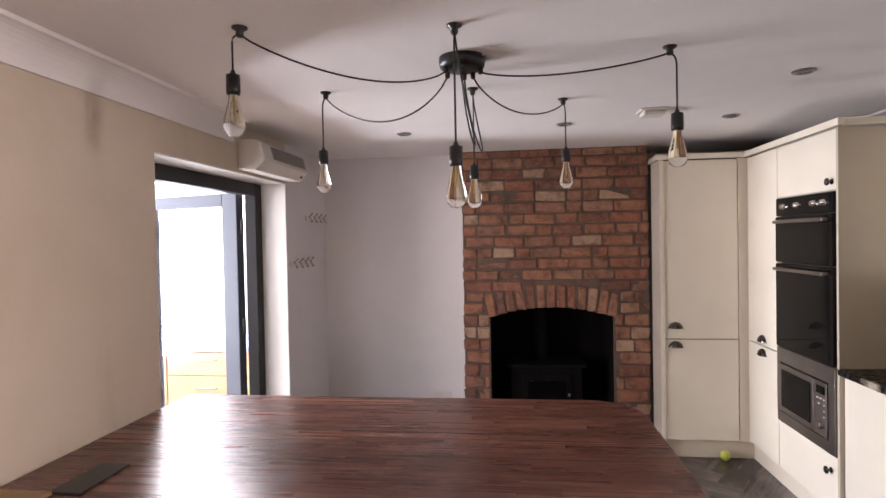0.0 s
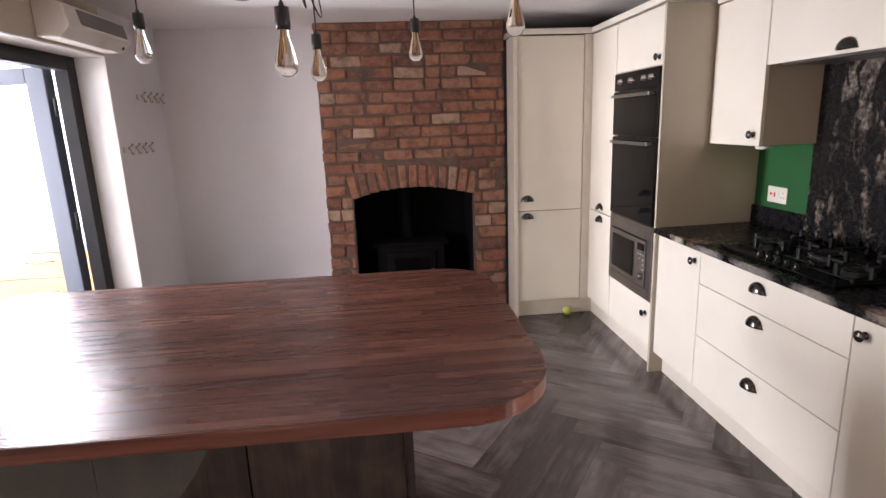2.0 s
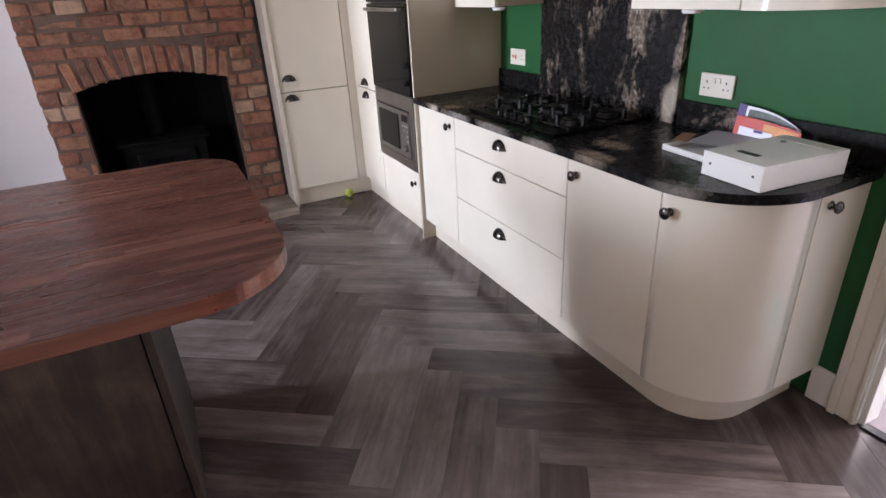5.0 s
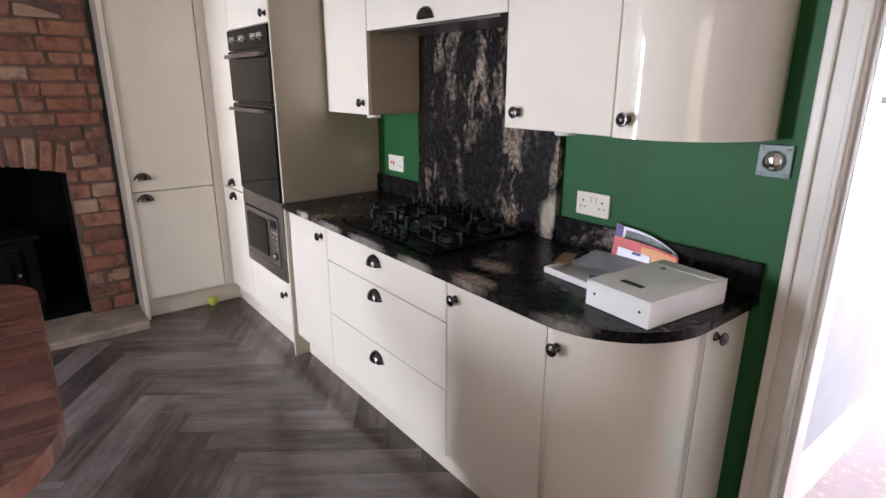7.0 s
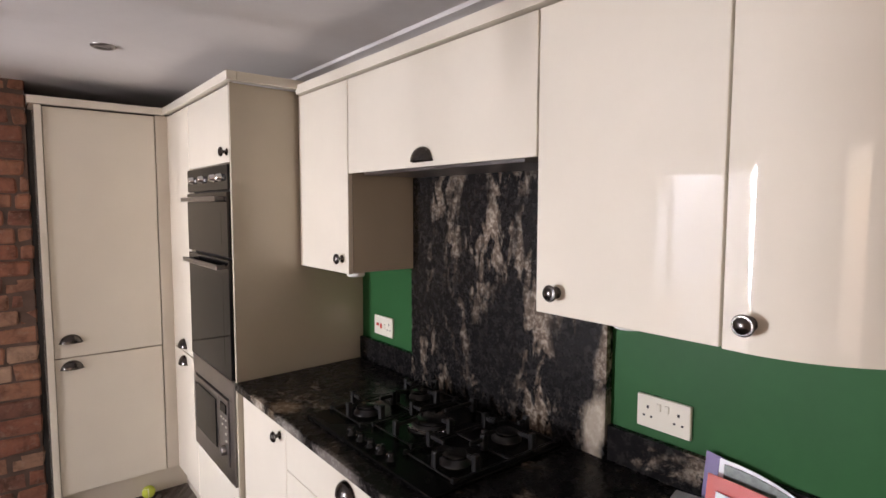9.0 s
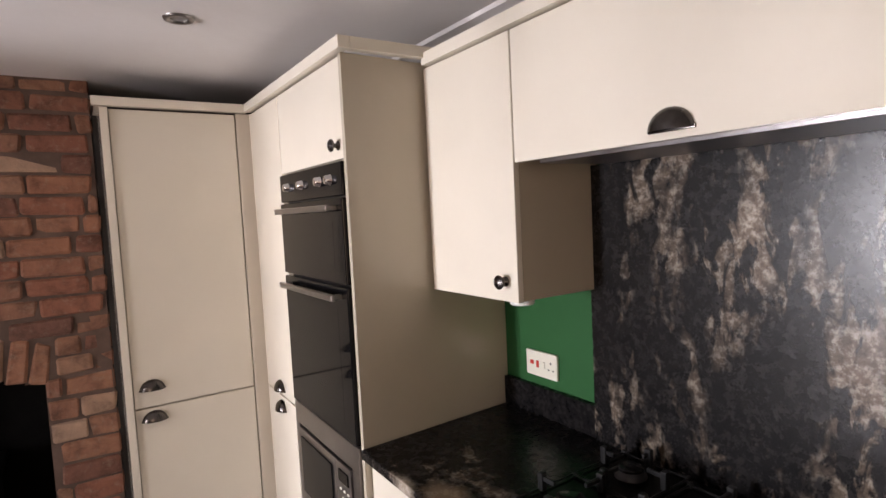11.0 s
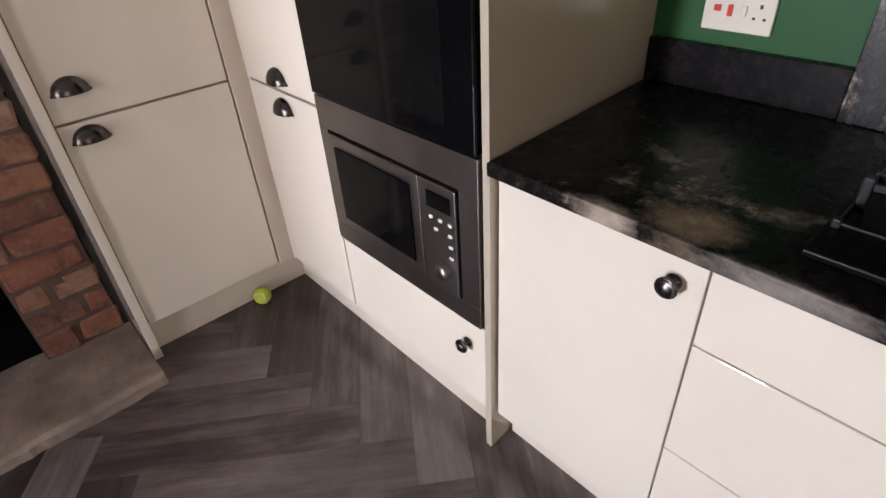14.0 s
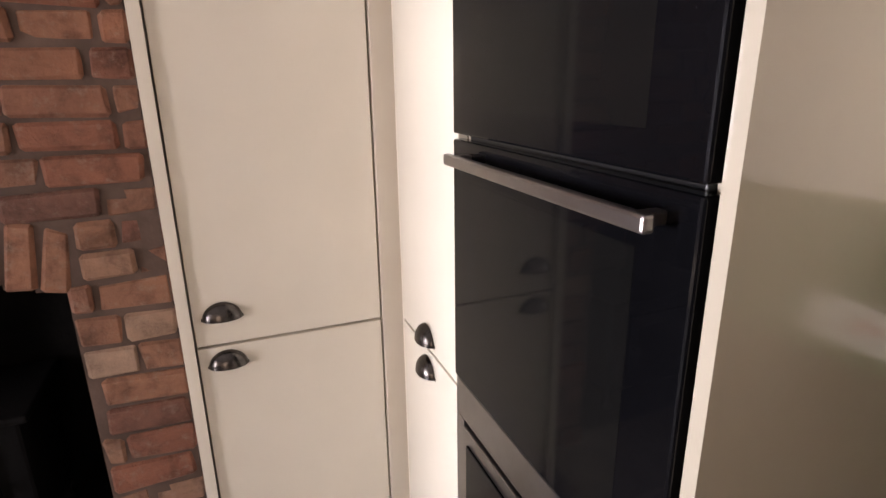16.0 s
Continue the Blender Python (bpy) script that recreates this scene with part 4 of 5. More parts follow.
def sheet_bm(w, d, lift, curl):
    t = bmesh.new()
    g = [[t.verts.new((w * (i / 8 - 0.5), d * (j / 6 - 0.5), lift + curl * ((i / 8 - 0.5) ** 2 + 0.5 * (j / 6) ** 2))) for j in range(7)] for i in range(9)]
    for a, b in zip(g, g[1:]):
        for j in range(6):
            t.faces.new((a[j], a[j + 1], b[j + 1], b[j]))
    bmesh.ops.solidify(t, geom=t.faces[:], thickness=0.0015)
    return t


def loose(name, at, rz, bm, mat, label, cat, ry=0):
    ob = solid(name, bm, mat, label, cat)
    ob.matrix_basis = pose(*at, 0, ry, rz)
    return ob


loose("leaflet", (1.885, 1.115, WT + 0.0065), 128, box(-0.02, 0.02, -0.05, 0.05, 0, 0.006), BLUE, "dark blue folded leaflet in the tray", "leaflet")
loose("brown_envelope", (1.965, 1.3, WT + 0.0235), 25, box(-0.07, 0.05, -0.025, 0.025, 0, 0.004, 0.001), BROWN, "torn brown envelope on the tray", "envelope")
loose("paper_sheet", (2.045, 1.165, WT + 0.0235), 12, sheet_bm(0.2, 0.23, 0.001, 0.001), PAPER, "flat white letters lying over the tray", "paper")
loose("paper_sheet", (2.035, 1.15, WT + 0.0275), 22, sheet_bm(0.19, 0.22, 0.001, 0.003), PAPER, "slightly curled white letters lying over the tray", "paper")
# brochures leaning on the upstand
o = (2.145, 1.16, WT)
br = thing("brochure", o, "glossy purple and orange brochure leaning on the upstand", "brochure")
lean = pose(0, 0, 0, 0, 10, 0)


def leaf(name, outline, dx, mat, parent, label=""):
    """A leaning sheet, 3 mm thick, with its outline in y and z."""
    bm = bmesh.new()
    front = [bm.verts.new((dx, y, z)) for y, z in outline]
    back = [bm.verts.new((dx + 0.003, y, z)) for y, z in outline]
    bm.faces.new(front)
    bm.faces.new(back[::-1])
    for k in range(len(front)):
        q = (k + 1) % len(front)
        bm.faces.new((front[k], back[k], back[q], front[q]))
    bm.transform(lean)
    return part(name, bm, mat, parent, label)


def arched(y0, y1, z0, z1, drop, n=10):
    """An oblong whose top falls away in a curve towards y0."""
    return [(y0, z0), (y1, z0)] + [(y1 + (y0 - y1) * k / n, z1 - drop * (k / n) ** 2.2) for k in range(n + 1)]


leaf("cover", [(0.045, 0.002), (0.092, 0.002), (0.092, 0.128), (0.045, 0.122)], 0.0, PURPLE, br)
leaf("photo_page", arched(-0.15, 0.058, 0.002, 0.122, 0.05), -0.004, PAPER, br, "white photo page with a curved edge")
leaf("dark_picture", arched(-0.135, 0.045, 0.06, 0.112, 0.036), -0.008, paint("print_green_grey", (0.1, 0.13, 0.11), 0.4, var=0.5, scale=30, bump=0.0), br, "dark printed picture")
br2 = thing("brochure", (2.115, 1.13, WT), "red and orange glossy brochure leaning on another", "brochure")
leaf("cover", arched(-0.14, 0.1, 0.002, 0.092, 0.02), 0.0, RED, br2)
leaf("colour_band", arched(-0.135, -0.01, 0.01, 0.078, 0.012), -0.004, ORANGE, br2, "orange printed band")
leaf("title_panel", [(-0.05, 0.03), (0.075, 0.03), (0.075, 0.06), (-0.05, 0.052)], -0.008, PAPER, br2, "white title panel with small print bars")
leaf("text_bar", [(-0.015, 0.046), (0.015, 0.046), (0.015, 0.054), (-0.015, 0.054)], -0.012, PURPLE, br2, "small dark print bar")


# near-black strip stands in for the shade inside this narrow gap
solid("gap_shade_strip", box(1.005, 1.025, 4.1, 4.3, 0, 2.05), DARK_GAP, "near-black strip painting the shade between brickwork and larder cabinet", "filler", "structure")

# ---- island ----
IT = 0.86
o = (-0.5, 1.66, 0)
isl = thing("kitchen_island", o, "dark wood island base of vertical boards joined to the wall", "kitchen island")
bm = box(LX + 0.002, 0.118, 1.378, 1.94, 0.0, IT - 0.043)
bm.transform(Matrix.Translation(-Vector(o)))
part("carcase", bm, DARK_GAP, isl)
xs = [LX + 0.003, -1.13, -0.72, -0.315, 0.122]
for a, b in zip(xs, xs[1:]):
    sub(isl, "front_board", o, PANEL, (a + 0.0025, b - 0.0025, 1.36, 1.377, 0.12, IT - 0.044), bev=0.002)
sub(isl, "kickboard", o, PANEL, (LX + 0.003, 0.118, 1.372, 1.3765, 0.0, 0.117), label="dark recessed kickboard")
sub(isl, "end_panel", o, PANEL, (0.124, 0.146, 1.352, 1.96, 0.0, IT - 0.044), label="dark wood end panel")
sub(isl, "back_panel", o, PANEL, (LX + 0.003, 0.122, 1.941, 1.958, 0.0, IT - 0.044))


def corner(cx, cy, r, a0, a1, n=12):
    return [(cx + r * math.cos(radians(a0 + (a1 - a0) * k / n)), cy + r * math.sin(radians(a0 + (a1 - a0) * k / n))) for k in range(n + 1)]


IX, IY0, IY1 = 0.512, 1.075, 2.31
top = [(LX + 0.002, IY0)] + corner(IX - 0.25, IY0 + 0.25, 0.25, -90, 0) + corner(IX - 0.2, IY1 - 0.2, 0.2, 0, 90) + [(LX + 0.002, IY1)]
slab = thing("island_worktop", (0, 0, 0), "thick dark red-brown stave wood worktop with rounded corners", "worktop")
part("slab", prism(top, IT - 0.042, IT - 0.0006, 0.006, None, 3), STAVES, slab, "rounded wooden edge")
# rounded grey-green area over the front boards, 8 percent opaque
disc = [(x, z) for x, z in corner(-0.99, 0.948, 0.65, -140, -12, 40) if x > LX + 0.01 and z < 0.81]
solid("translucent_disc", prism([(LX + 0.012, 0.81)] + disc + [(-0.356, 0.81)], 0, 0.005), DISC_TINT, "thin translucent grey-green disc segment on the island front", "panel").matrix_basis = pose(0, 1.358, 0, 90, 0, 0)
solid("pop_up_socket", box(-1.27, -1.17, 1.33, 1.53, IT + 0.0005, IT + 0.006, 0.002), BLACK, "dark flush socket plate in the island worktop", "socket")
solid("wood_offcut", box(-1.43, -1.25, 1.22, 1.325, IT + 0.0005, IT + 0.012, 0.003), OAK, "pale wood offcut lying on the island", "offcut")

# ---- spider pendant ----
ROSE = (-0.15, 1.945, CEIL)
pend = thing("spider_pendant", ROSE, "black spider ceiling lamp with six cords and bare filament bulbs", "ceiling lamp")
part("ceiling_rose", lathe([(0, -0.04), (0.07, -0.04), (0.08, -0.034), (0.083, -0.02), (0.083, -0.001), (0, -0.001)], 32), BLACK, pend, "round black ceiling rose", True)
hooks = [(-0.785, 1.545, 2.05, 0.075), (0.565, 1.95, 1.965, 0.035), (-0.775, 2.295, 1.945, 0.135), (0.267, 2.61, 1.96, 0.09), (-0.147, 1.635, 1.825, 0.30), (-0.14, 2.35, 1.865, 0.26)]
for k, (hx, hy, zs, sag) in enumerate(hooks):
    hx, hy, zs = hx - ROSE[0], hy - ROSE[1], zs - CEIL
    d = math.hypot(hx, hy)
    ux, uy = hx / d, hy / d
    start = Vector((ux * 0.065, uy * 0.065, -0.055))
    part("cord_grip", lathe([(0, 0.025), (0.009, 0.025), (0.009, 0.004), (0.005, 0), (0, 0)], 12, pose(start.x, start.y, -0.062)), BLACK, pend, "", True)
    pts = []
    end = Vector((hx, hy, -0.022))
    side = 0.05 if k in (4, 5) else 0.0
    for i in range(25):
        u = i / 24
        p = start.lerp(end, u)
        p.z -= sag * (4 * u * (1 - u)) ** 0.8 * (1.15 - 0.3 * u)
        p.x += side * math.sin(math.pi * u)
        pts.append(p)
    part("cord", tube(pts, 0.0032, 6), BLACK, pend, "black fabric cord", True)
    part("ceiling_hook", lathe([(0, -0.03), (0.008, -0.03), (0.012, -0.022), (0.011, -0.012), (0.023, -0.005), (0.024, 0), (0, 0)], 16, pose(hx, hy, -0.0005)), BLACK, pend, "small black ceiling hook", True)
    out_ = 0.022
    drop = [(hx + ux * out_ * math.sin(min(1, i / 4) * math.pi / 2), hy + uy * out_ * math.sin(min(1, i / 4) * math.pi / 2), -0.022 + (zs + 0.022) * (i / 12) ** 1.5) for i in range(13)]
    hx, hy = drop[-1][0], drop[-1][1]
    part("drop_cord", tube(drop, 0.0032, 6), BLACK, pend, "black fabric cord", True)
    sk = part("bulb_holder", lathe([(0, 0.008), (0.006, 0.008), (0.008, -0.002), (0.02, -0.006), (0.021, -0.05), (0.0195, -0.064), (0, -0.064)], 20, pose(hx, hy, zs)), BLACK, pend, "black bulb holder", True)
    prof = [(0.012, -0.06), (0.0135, -0.07), (0.016, -0.085), (0.024, -0.115), (0.031, -0.145), (0.032, -0.16), (0.028, -0.176), (0.018, -0.187), (0, -0.191)]
    part("bulb", lathe(prof, 24, pose(hx, hy, zs)), GLASS if k in (0, 2) else AMBER, sk, "clear pear-shaped filament bulb", True)
    bm = bmesh.new()
    for q in range(5):
        a0, a1 = 2 * math.pi * q / 5, 2 * math.pi * (q + 0.5) / 5
        tube([(hx + 0.006 * math.cos(a0), hy + 0.006 * math.sin(a0), zs - 0.085), (hx + 0.012 * math.cos(a1), hy + 0.012 * math.sin(a1), zs - 0.15)], 0.0006, 4, bm)
    tube([(hx, hy, zs - 0.064), (hx, hy, zs - 0.13)], 0.0025, 6, bm)
    part("filament", bm, FILAMENT, sk, "thin filament cage")

# ---- ceiling fittings ----


def downlight(x, y):
    d = thing("downlight", (x, y, CEIL), "round recessed steel ceiling downlight, switched off", "downlight", "ceiling downlights")
    part("bezel", lathe([(0.026, -0.001), (0.028, -0.007), (0.036, -0.009), (0.043, -0.006), (0.045, -0.0005)], 28), STEEL, d, "", True)
    part("lamp_glass", lathe([(0, -0.003), (0.02, -0.003), (0.026, -0.001)], 24), GREY_GRILLE, d, "dull grey lamp glass", True)


for x, y in ((1.222, 3.165), (1.19, 2.345), (-0.62, 3.29), (0.33, 3.2)):
    downlight(x, y)
det = thing("ceiling_detector", (0.75, 2.93, CEIL), "flat white plastic detector on the ceiling", "detector")
part("base", box(-0.07, 0.07, -0.055, 0.055, -0.012, -0.0005, 0.004), OLD_PLASTIC, det)
part("cover", box(-0.055, 0.055, -0.045, 0.045, -0.035, -0.012, 0.008), OLD_PLASTIC, det)

# ---- heater over the doorway ----
o = (LX, 3.13, 1.94)
ht = thing("wall_heater", o, "old white over-door fan heater with a grey grille", "heater")
prof = [(0.0, 0.0), (0.10, -0.005), (0.155, 0.05), (0.13, 0.15), (0.09, 0.165), (0.0, 0.165)]
bm = bmesh.new()
a, b = [[bm.verts.new((px + 0.001, yy, pz)) for px, pz in prof] for yy in (-0.32, 0.32)]
for i in range(6):
    j = (i + 1) % 6
    bm.faces.new((a[i], a[j], b[j], b[i]))
bm.faces.new(a)
bm.faces.new(b[::-1])
bmesh.ops.bevel(bm, geom=bm.edges[:], offset=0.008, segments=3, affect="EDGES", profile=0.5)
part("casing", bm, OLD_PLASTIC, ht)
bm = bmesh.new()
tilt = pose(0.1435, 0.04, 0.103, 0, -14, 0)
t = box(-0.002, 0.004, -0.24, 0.24, -0.036, 0.036, 0.001)
t.transform(tilt)
gr = part("grille", t, GREY_GRILLE, ht, "grey air grille")
for k in range(9):
    t = box(0.0035, 0.007, -0.236, 0.236, -0.033 + k * 0.008, -0.030 + k * 0.008)
    t.transform(tilt)
    part("slat", t, GREY_GRILLE, gr)
part("pull_switch", lathe([(0, 0.008), (0.009, 0.007), (0.01, 0)], 14, pose(0.125, 0.27, 0.02, 0, 120, 0)), BLACK, ht, "small dark switch", True)

# ---- coat hooks ----


def hook_rail(y, z, label):
    r = thing("coat_hook_rail", (LX, y, z), label, "coat hooks", "coat hook rails")
    part("rail", box(0.0005, 0.012, -0.2, 0.2, -0.018, 0.018, 0.003), OLD_PLASTIC, r, "pale painted rail")
    for k in range(4):
        yy = -0.15 + 0.1 * k
        p = [(0.012, yy, 0.006), (0.024, yy, 0.0), (0.03, yy, -0.014), (0.028, yy, -0.026), (0.038, yy, -0.03), (0.043, yy, -0.018)]
        q = [(0.012, yy, 0.01), (0.03, yy, 0.02), (0.038, yy, 0.03)]
        bm = tube(p, 0.0032, 8)
        tube(q, 0.0032, 8, bm)
        lathe([(0, 0.006), (0.006, 0.004), (0.007, 0), (0.005, -0.005), (0, -0.006)], 10, pose(0.039, yy, 0.031), bm)
        part("coat_hook", bm, GREY_GRILLE, r, "metal double coat hook", True)


hook_rail(3.98, 1.715, "pale wall rail with four metal coat hooks")
hook_rail(3.68, 1.395, "pale wall rail with four metal coat hooks")

# ---- glazed door ----
bm = box(LX - 0.24, LX - 0.165, 3.355, 3.4435, -0.15, 1.9225, 0.004)
box(LX - 0.24, LX - 0.165, 2.103, 2.185, -0.15, 1.9225, 0.004, bm)
box(LX - 0.24, LX - 0.165, 2.185, 3.355, 1.845, 1.9225, 0.004, bm)
df = solid("door_2", bm, ANTHRACITE, "dark anthracite frame of the glazed side door", "door frame", "structure")
bm = box(-0.03, 0.03, 0.0, 0.13, -0.1, 1.87, 0.005)
box(-0.03, 0.03, 0.80, 0.88, -0.1, 1.87, 0.005, bm)
box(-0.03, 0.03, 0.13, 0.80, 1.785, 1.87, 0.005, bm)
box(-0.03, 0.03, 0.13, 0.80, -0.1, 0.08, 0.005, bm)
leafd = thing("glazed_door", (-1.728, 3.365, 0), "grey framed glass door standing open into the side room", "door", "", 71)
part("leaf_frame", bm, LEAF_GREY, leafd)
g = part("pane", box(-0.006, 0.006, 0.128, 0.802, 0.078, 1.787), GLASS, leafd, "clear glass pane")
g.visible_shadow = False
for side in (-1, 1):
    hd = part("handle_plate", box(side * 0.031, side * 0.04, 0.825, 0.86, 0.82, 1.04, 0.003) if side > 0 else box(-0.04, -0.031, 0.825, 0.86, 0.82, 1.04, 0.003), CHROME, leafd, "white metal handle plate")
    part("lever", tube([(side * 0.036, 0.842, 0.95), (side * 0.075, 0.842, 0.95), (side * 0.08, 0.83, 0.95), (side * 0.08, 0.72, 0.95)], 0.008, 10), CHROME, hd, "chrome lever handle", True)
for zz in (0.25, 0.95, 1.6):
    part("hinge", tube([(0.0, -0.014, zz), (0.0, -0.014, zz + 0.1)], 0.012, 10), BLACK, leafd, "black door hinge", True)
# ---- added frame round the south fill lamp, never in view ----
bm = box(-1.3, -1.24, BACK - 0.1, BACK - 0.04, 0.45, 2.05, 0.004)
box(0.04, 0.1, BACK - 0.1, BACK - 0.04, 0.45, 2.05, 0.004, bm)
box(-1.24, 0.04, BACK - 0.1, BACK - 0.04, 0.45, 0.51, 0.004, bm)
box(-1.24, 0.04, BACK - 0.1, BACK - 0.04, 1.99, 2.05, 0.004, bm)
solid("fill_lamp_frame", bm, WHITE, "added white frame round the fill lamp's opening, out of view", "window", "structure")

# ---- side room ----
for nm, ya, yb in (("window_1", 2.86, 3.36), ("window_3", 1.2, 2.2)):
    bm = box(-3.66, -3.59, ya, ya + 0.08, 0.42, 2.07, 0.004)
    box(-3.66, -3.59, yb - 0.08, yb, 0.42, 2.07, 0.004, bm)
    box(-3.66, -3.59, ya + 0.08, yb - 0.08, 0.42, 0.53, 0.004, bm)
    box(-3.66, -3.59, ya + 0.08, yb - 0.08, 1.97, 2.07, 0.004, bm)
    box(-3.58, -3.55, ya + 0.08, yb - 0.08, 1.58, 1.68, 0.004, bm)
    solid(nm, bm, WHITE, "white framed window of the side room", "window", "structure")
o = (-2.7, 4.43, -0.15)
cab = thing("side_room_counter", o, "light oak drawer unit in the bright side room", "drawer unit")
bm = box(-0.95, 0.95, -0.26, 0.26, 0.0, 0.82)
part("carcase", bm, OAK, cab)
for x0, x1 in ((-0.95, -0.09), (-0.08, 0.53), (0.54, 0.95)):
    for z0, z1 in ((0.63, 0.81), (0.37, 0.62), (0.1, 0.36)):
        d = part("drawer_front", box(x0 + 0.004, x1 - 0.004, -0.28, -0.261, z0, z1, 0.002), OAK, cab)
        xm, zm = (x0 + x1) / 2 + 0.03, (z0 + z1) / 2 + 0.03
        part("handle", tube([(xm - 0.09, -0.281, zm), (xm - 0.085, -0.305, zm), (xm + 0.085, -0.305, zm), (xm + 0.09, -0.281, zm)], 0.006, 8), STEEL, d, "steel bar handle", True)
solid("side_room_worktop", box(-3.6, -1.72, 4.13, 4.71, 0.671, 0.715, 0.004), BLUE_TOP, "blue-grey laminate worktop in the side room", "worktop")
solid("side_room_pipe", tube([(-1.78, 4.66, 0.72), (-1.78, 4.66, 2.4)], 0.02, 10), BLACK, "dark upright pipe on the side room wall", "pipe", "structure", "", True)
solid("wall_board", box(-2.36, -2.2, 4.69, 4.718, 0.78, 1.1, 0.004), BROWN, "small tan board leaning on the side room wall", "board")

# ---- alcove socket, stove, hearth, ball, cloth ----
s = thing("wall_socket", (-0.53, ALC - 0.0005, 0.31), "white double socket low on the alcove wall", "socket", "wall sockets")
part("face_plate", box(-0.073, 0.073, -0.011, 0, -0.043, 0.043, 0.003), OLD_PLASTIC, s)
for xx in (-0.012, 0.012):
    part("rocker", box(xx - 0.006, xx + 0.006, -0.0145, -0.009, 0.008, 0.028, 0.0015), OLD_PLASTIC, s)
bm = bmesh.new()
hx0, hx1, hy0, hy1 = -0.33, 1.022, 3.745, 4.15
nx, ny = 90, 24
gv = []
for i in range(nx + 1):
    row = []
    for j in range(ny + 1):
        x, y = hx0 + (hx1 - hx0) * i / nx, hy0 + (hy1 - hy0) * j / ny
        w = noise.noise((x * 7, y * 7, 0.3))
        e = 0.012 * noise.noise((x * 5, 3.1, 0.7)) + 0.006 * noise.noise((x * 31, 1.1, 0.2)) + 0.003 * noise.noise((x * 83, 1.1, 0.2)) if j == 0 else 0
        row.append(bm.verts.new((x, y + e, 0.045 + 0.006 * w + 0.003 * noise.noise((x * 30, y * 30, 1)) - (0.012 if j == 0 else 0))))
    gv.append(row)
for i in range(nx):
    for j in range(ny):
        bm.faces.new((gv[i][j], gv[i + 1][j], gv[i + 1][j + 1], gv[i][j + 1]))
ring_ = [gv[i][0] for i in range(nx + 1)] + [gv[nx][j] for j in range(1, ny + 1)] + [gv[i][ny] for i in range(nx - 1, -1, -1)] + [gv[0][j] for j in range(ny - 1, 0, -1)]
low = [bm.verts.new((v.co.x, v.co.y, -0.004)) for v in ring_]
for k in range(len(ring_)):
    q = (k + 1) % len(ring_)
    bm.faces.new((low[k], low[q], ring_[q], ring_[k]))
bm.faces.new(low[::-1])
solid("hearth_slab", bm, HEARTH, "rough broken concrete hearth slab at the fireplace", "hearth")
solid("fire_floor", box(FX0 - 0.01, FX1 + 0.01, 4.15, 4.6, -0.004, 0.046), SOOT, "soot-black floor of the fire opening", "hearth")
st = thing("wood_stove", (0.27, 4.36, 0.048), "black cast-iron wood stove deep in the fire opening", "stove")
part("firebox", box(-0.27, 0.27, -0.13, 0.2, 0.09, 0.5, 0.012), SOOT, st)
part("top_plate", box(-0.3, 0.3, -0.16, 0.22, 0.5, 0.525, 0.008), SOOT, st)
part("stove_door", box(-0.19, 0.19, -0.15, -0.128, 0.15, 0.45, 0.01), SOOT, st, "cast-iron stove door")
part("stove_glass", box(-0.14, 0.14, -0.155, -0.148, 0.2, 0.4, 0.003), BLACK_GLASS, st, "sooty glass")
part("door_knob", lathe([(0, 0.03), (0.012, 0.026), (0.008, 0.0), (0, 0)], 14, pose(0.165, -0.15, 0.3, 90, 0, 0)), STEEL, st, "", True)
part("flue_pipe", lathe([(0.062, 0.525), (0.068, 0.53), (0.062, 0.54), (0.062, 1.3), (0, 1.3)], 24, pose(-0.02, 0.08, 0)), SOOT, st, "black flue pipe", True)
for a_, b_ in ((-0.24, -0.1), (0.24, -0.1), (-0.24, 0.17), (0.24, 0.17)):
    part("leg", lathe([(0, 0.001), (0.025, 0.001), (0.018, 0.02), (0.022, 0.095), (0, 0.095)], 12, pose(a_, b_, 0)), SOOT, st, "", True)
bm = bmesh.new()
bmesh.ops.create_icosphere(bm, subdivisions=4, radius=0.033)
ball = solid("tennis_ball", bm, TENNIS, "yellow-green tennis ball on the floor by the larder plinth", "ball", "", "", True)
ball.matrix_basis = pose(1.44, 3.895, 0.0335, 20, 30, 0)
seam = [(0.0333 * math.cos(a) * math.sqrt(max(0, 1 - (0.75 * math.sin(2 * a)) ** 2)) * 1, 0.0333 * math.sin(a) * math.sqrt(max(0, 1 - (0.75 * math.sin(2 * a)) ** 2)), 0.0333 * 0.75 * math.sin(2 * a)) for a in [2 * math.pi * k / 48 for k in range(49)]]
part("seam", tube(seam, 0.0011, 5), WHITE_PLASTIC, ball, "pale seam line", True)
bm = bmesh.new()
cl = [(2.24, 0.47), (2.36, 0.42), (2.5, 0.34), (2.64, 0.2), (2.58, 0.0), (2.42, -0.1), (2.26, 0.02), (2.225, 0.28)]
g1 = [bm.verts.new((x, y, 0.006)) for x, y in cl]
cx, cy = sum(x for x, y in cl) / 8, sum(y for x, y in cl) / 8
g2 = [bm.verts.new((cx + (x - cx) * 0.93, cy + (y - cy) * 0.93, 0.018)) for x, y in cl]
bm.faces.new(g1[::-1])
bm.faces.new(g2)
for k in range(8):
    bm.faces.new((g1[k], g1[(k + 1) % 8], g2[(k + 1) % 8], g2[k]))
bmesh.ops.bevel(bm, geom=[e for e in bm.edges if e.verts[0].co.z > 0.01 and e.verts[1].co.z > 0.01], offset=0.006, segments=2, affect="EDGES", profile=0.5)
solid("teal_cloth", bm, TEAL, "crumpled teal cloth on the hall carpet", "cloth")

# ---- bricks of the chimney breast ----
rnd = random.Random(7)


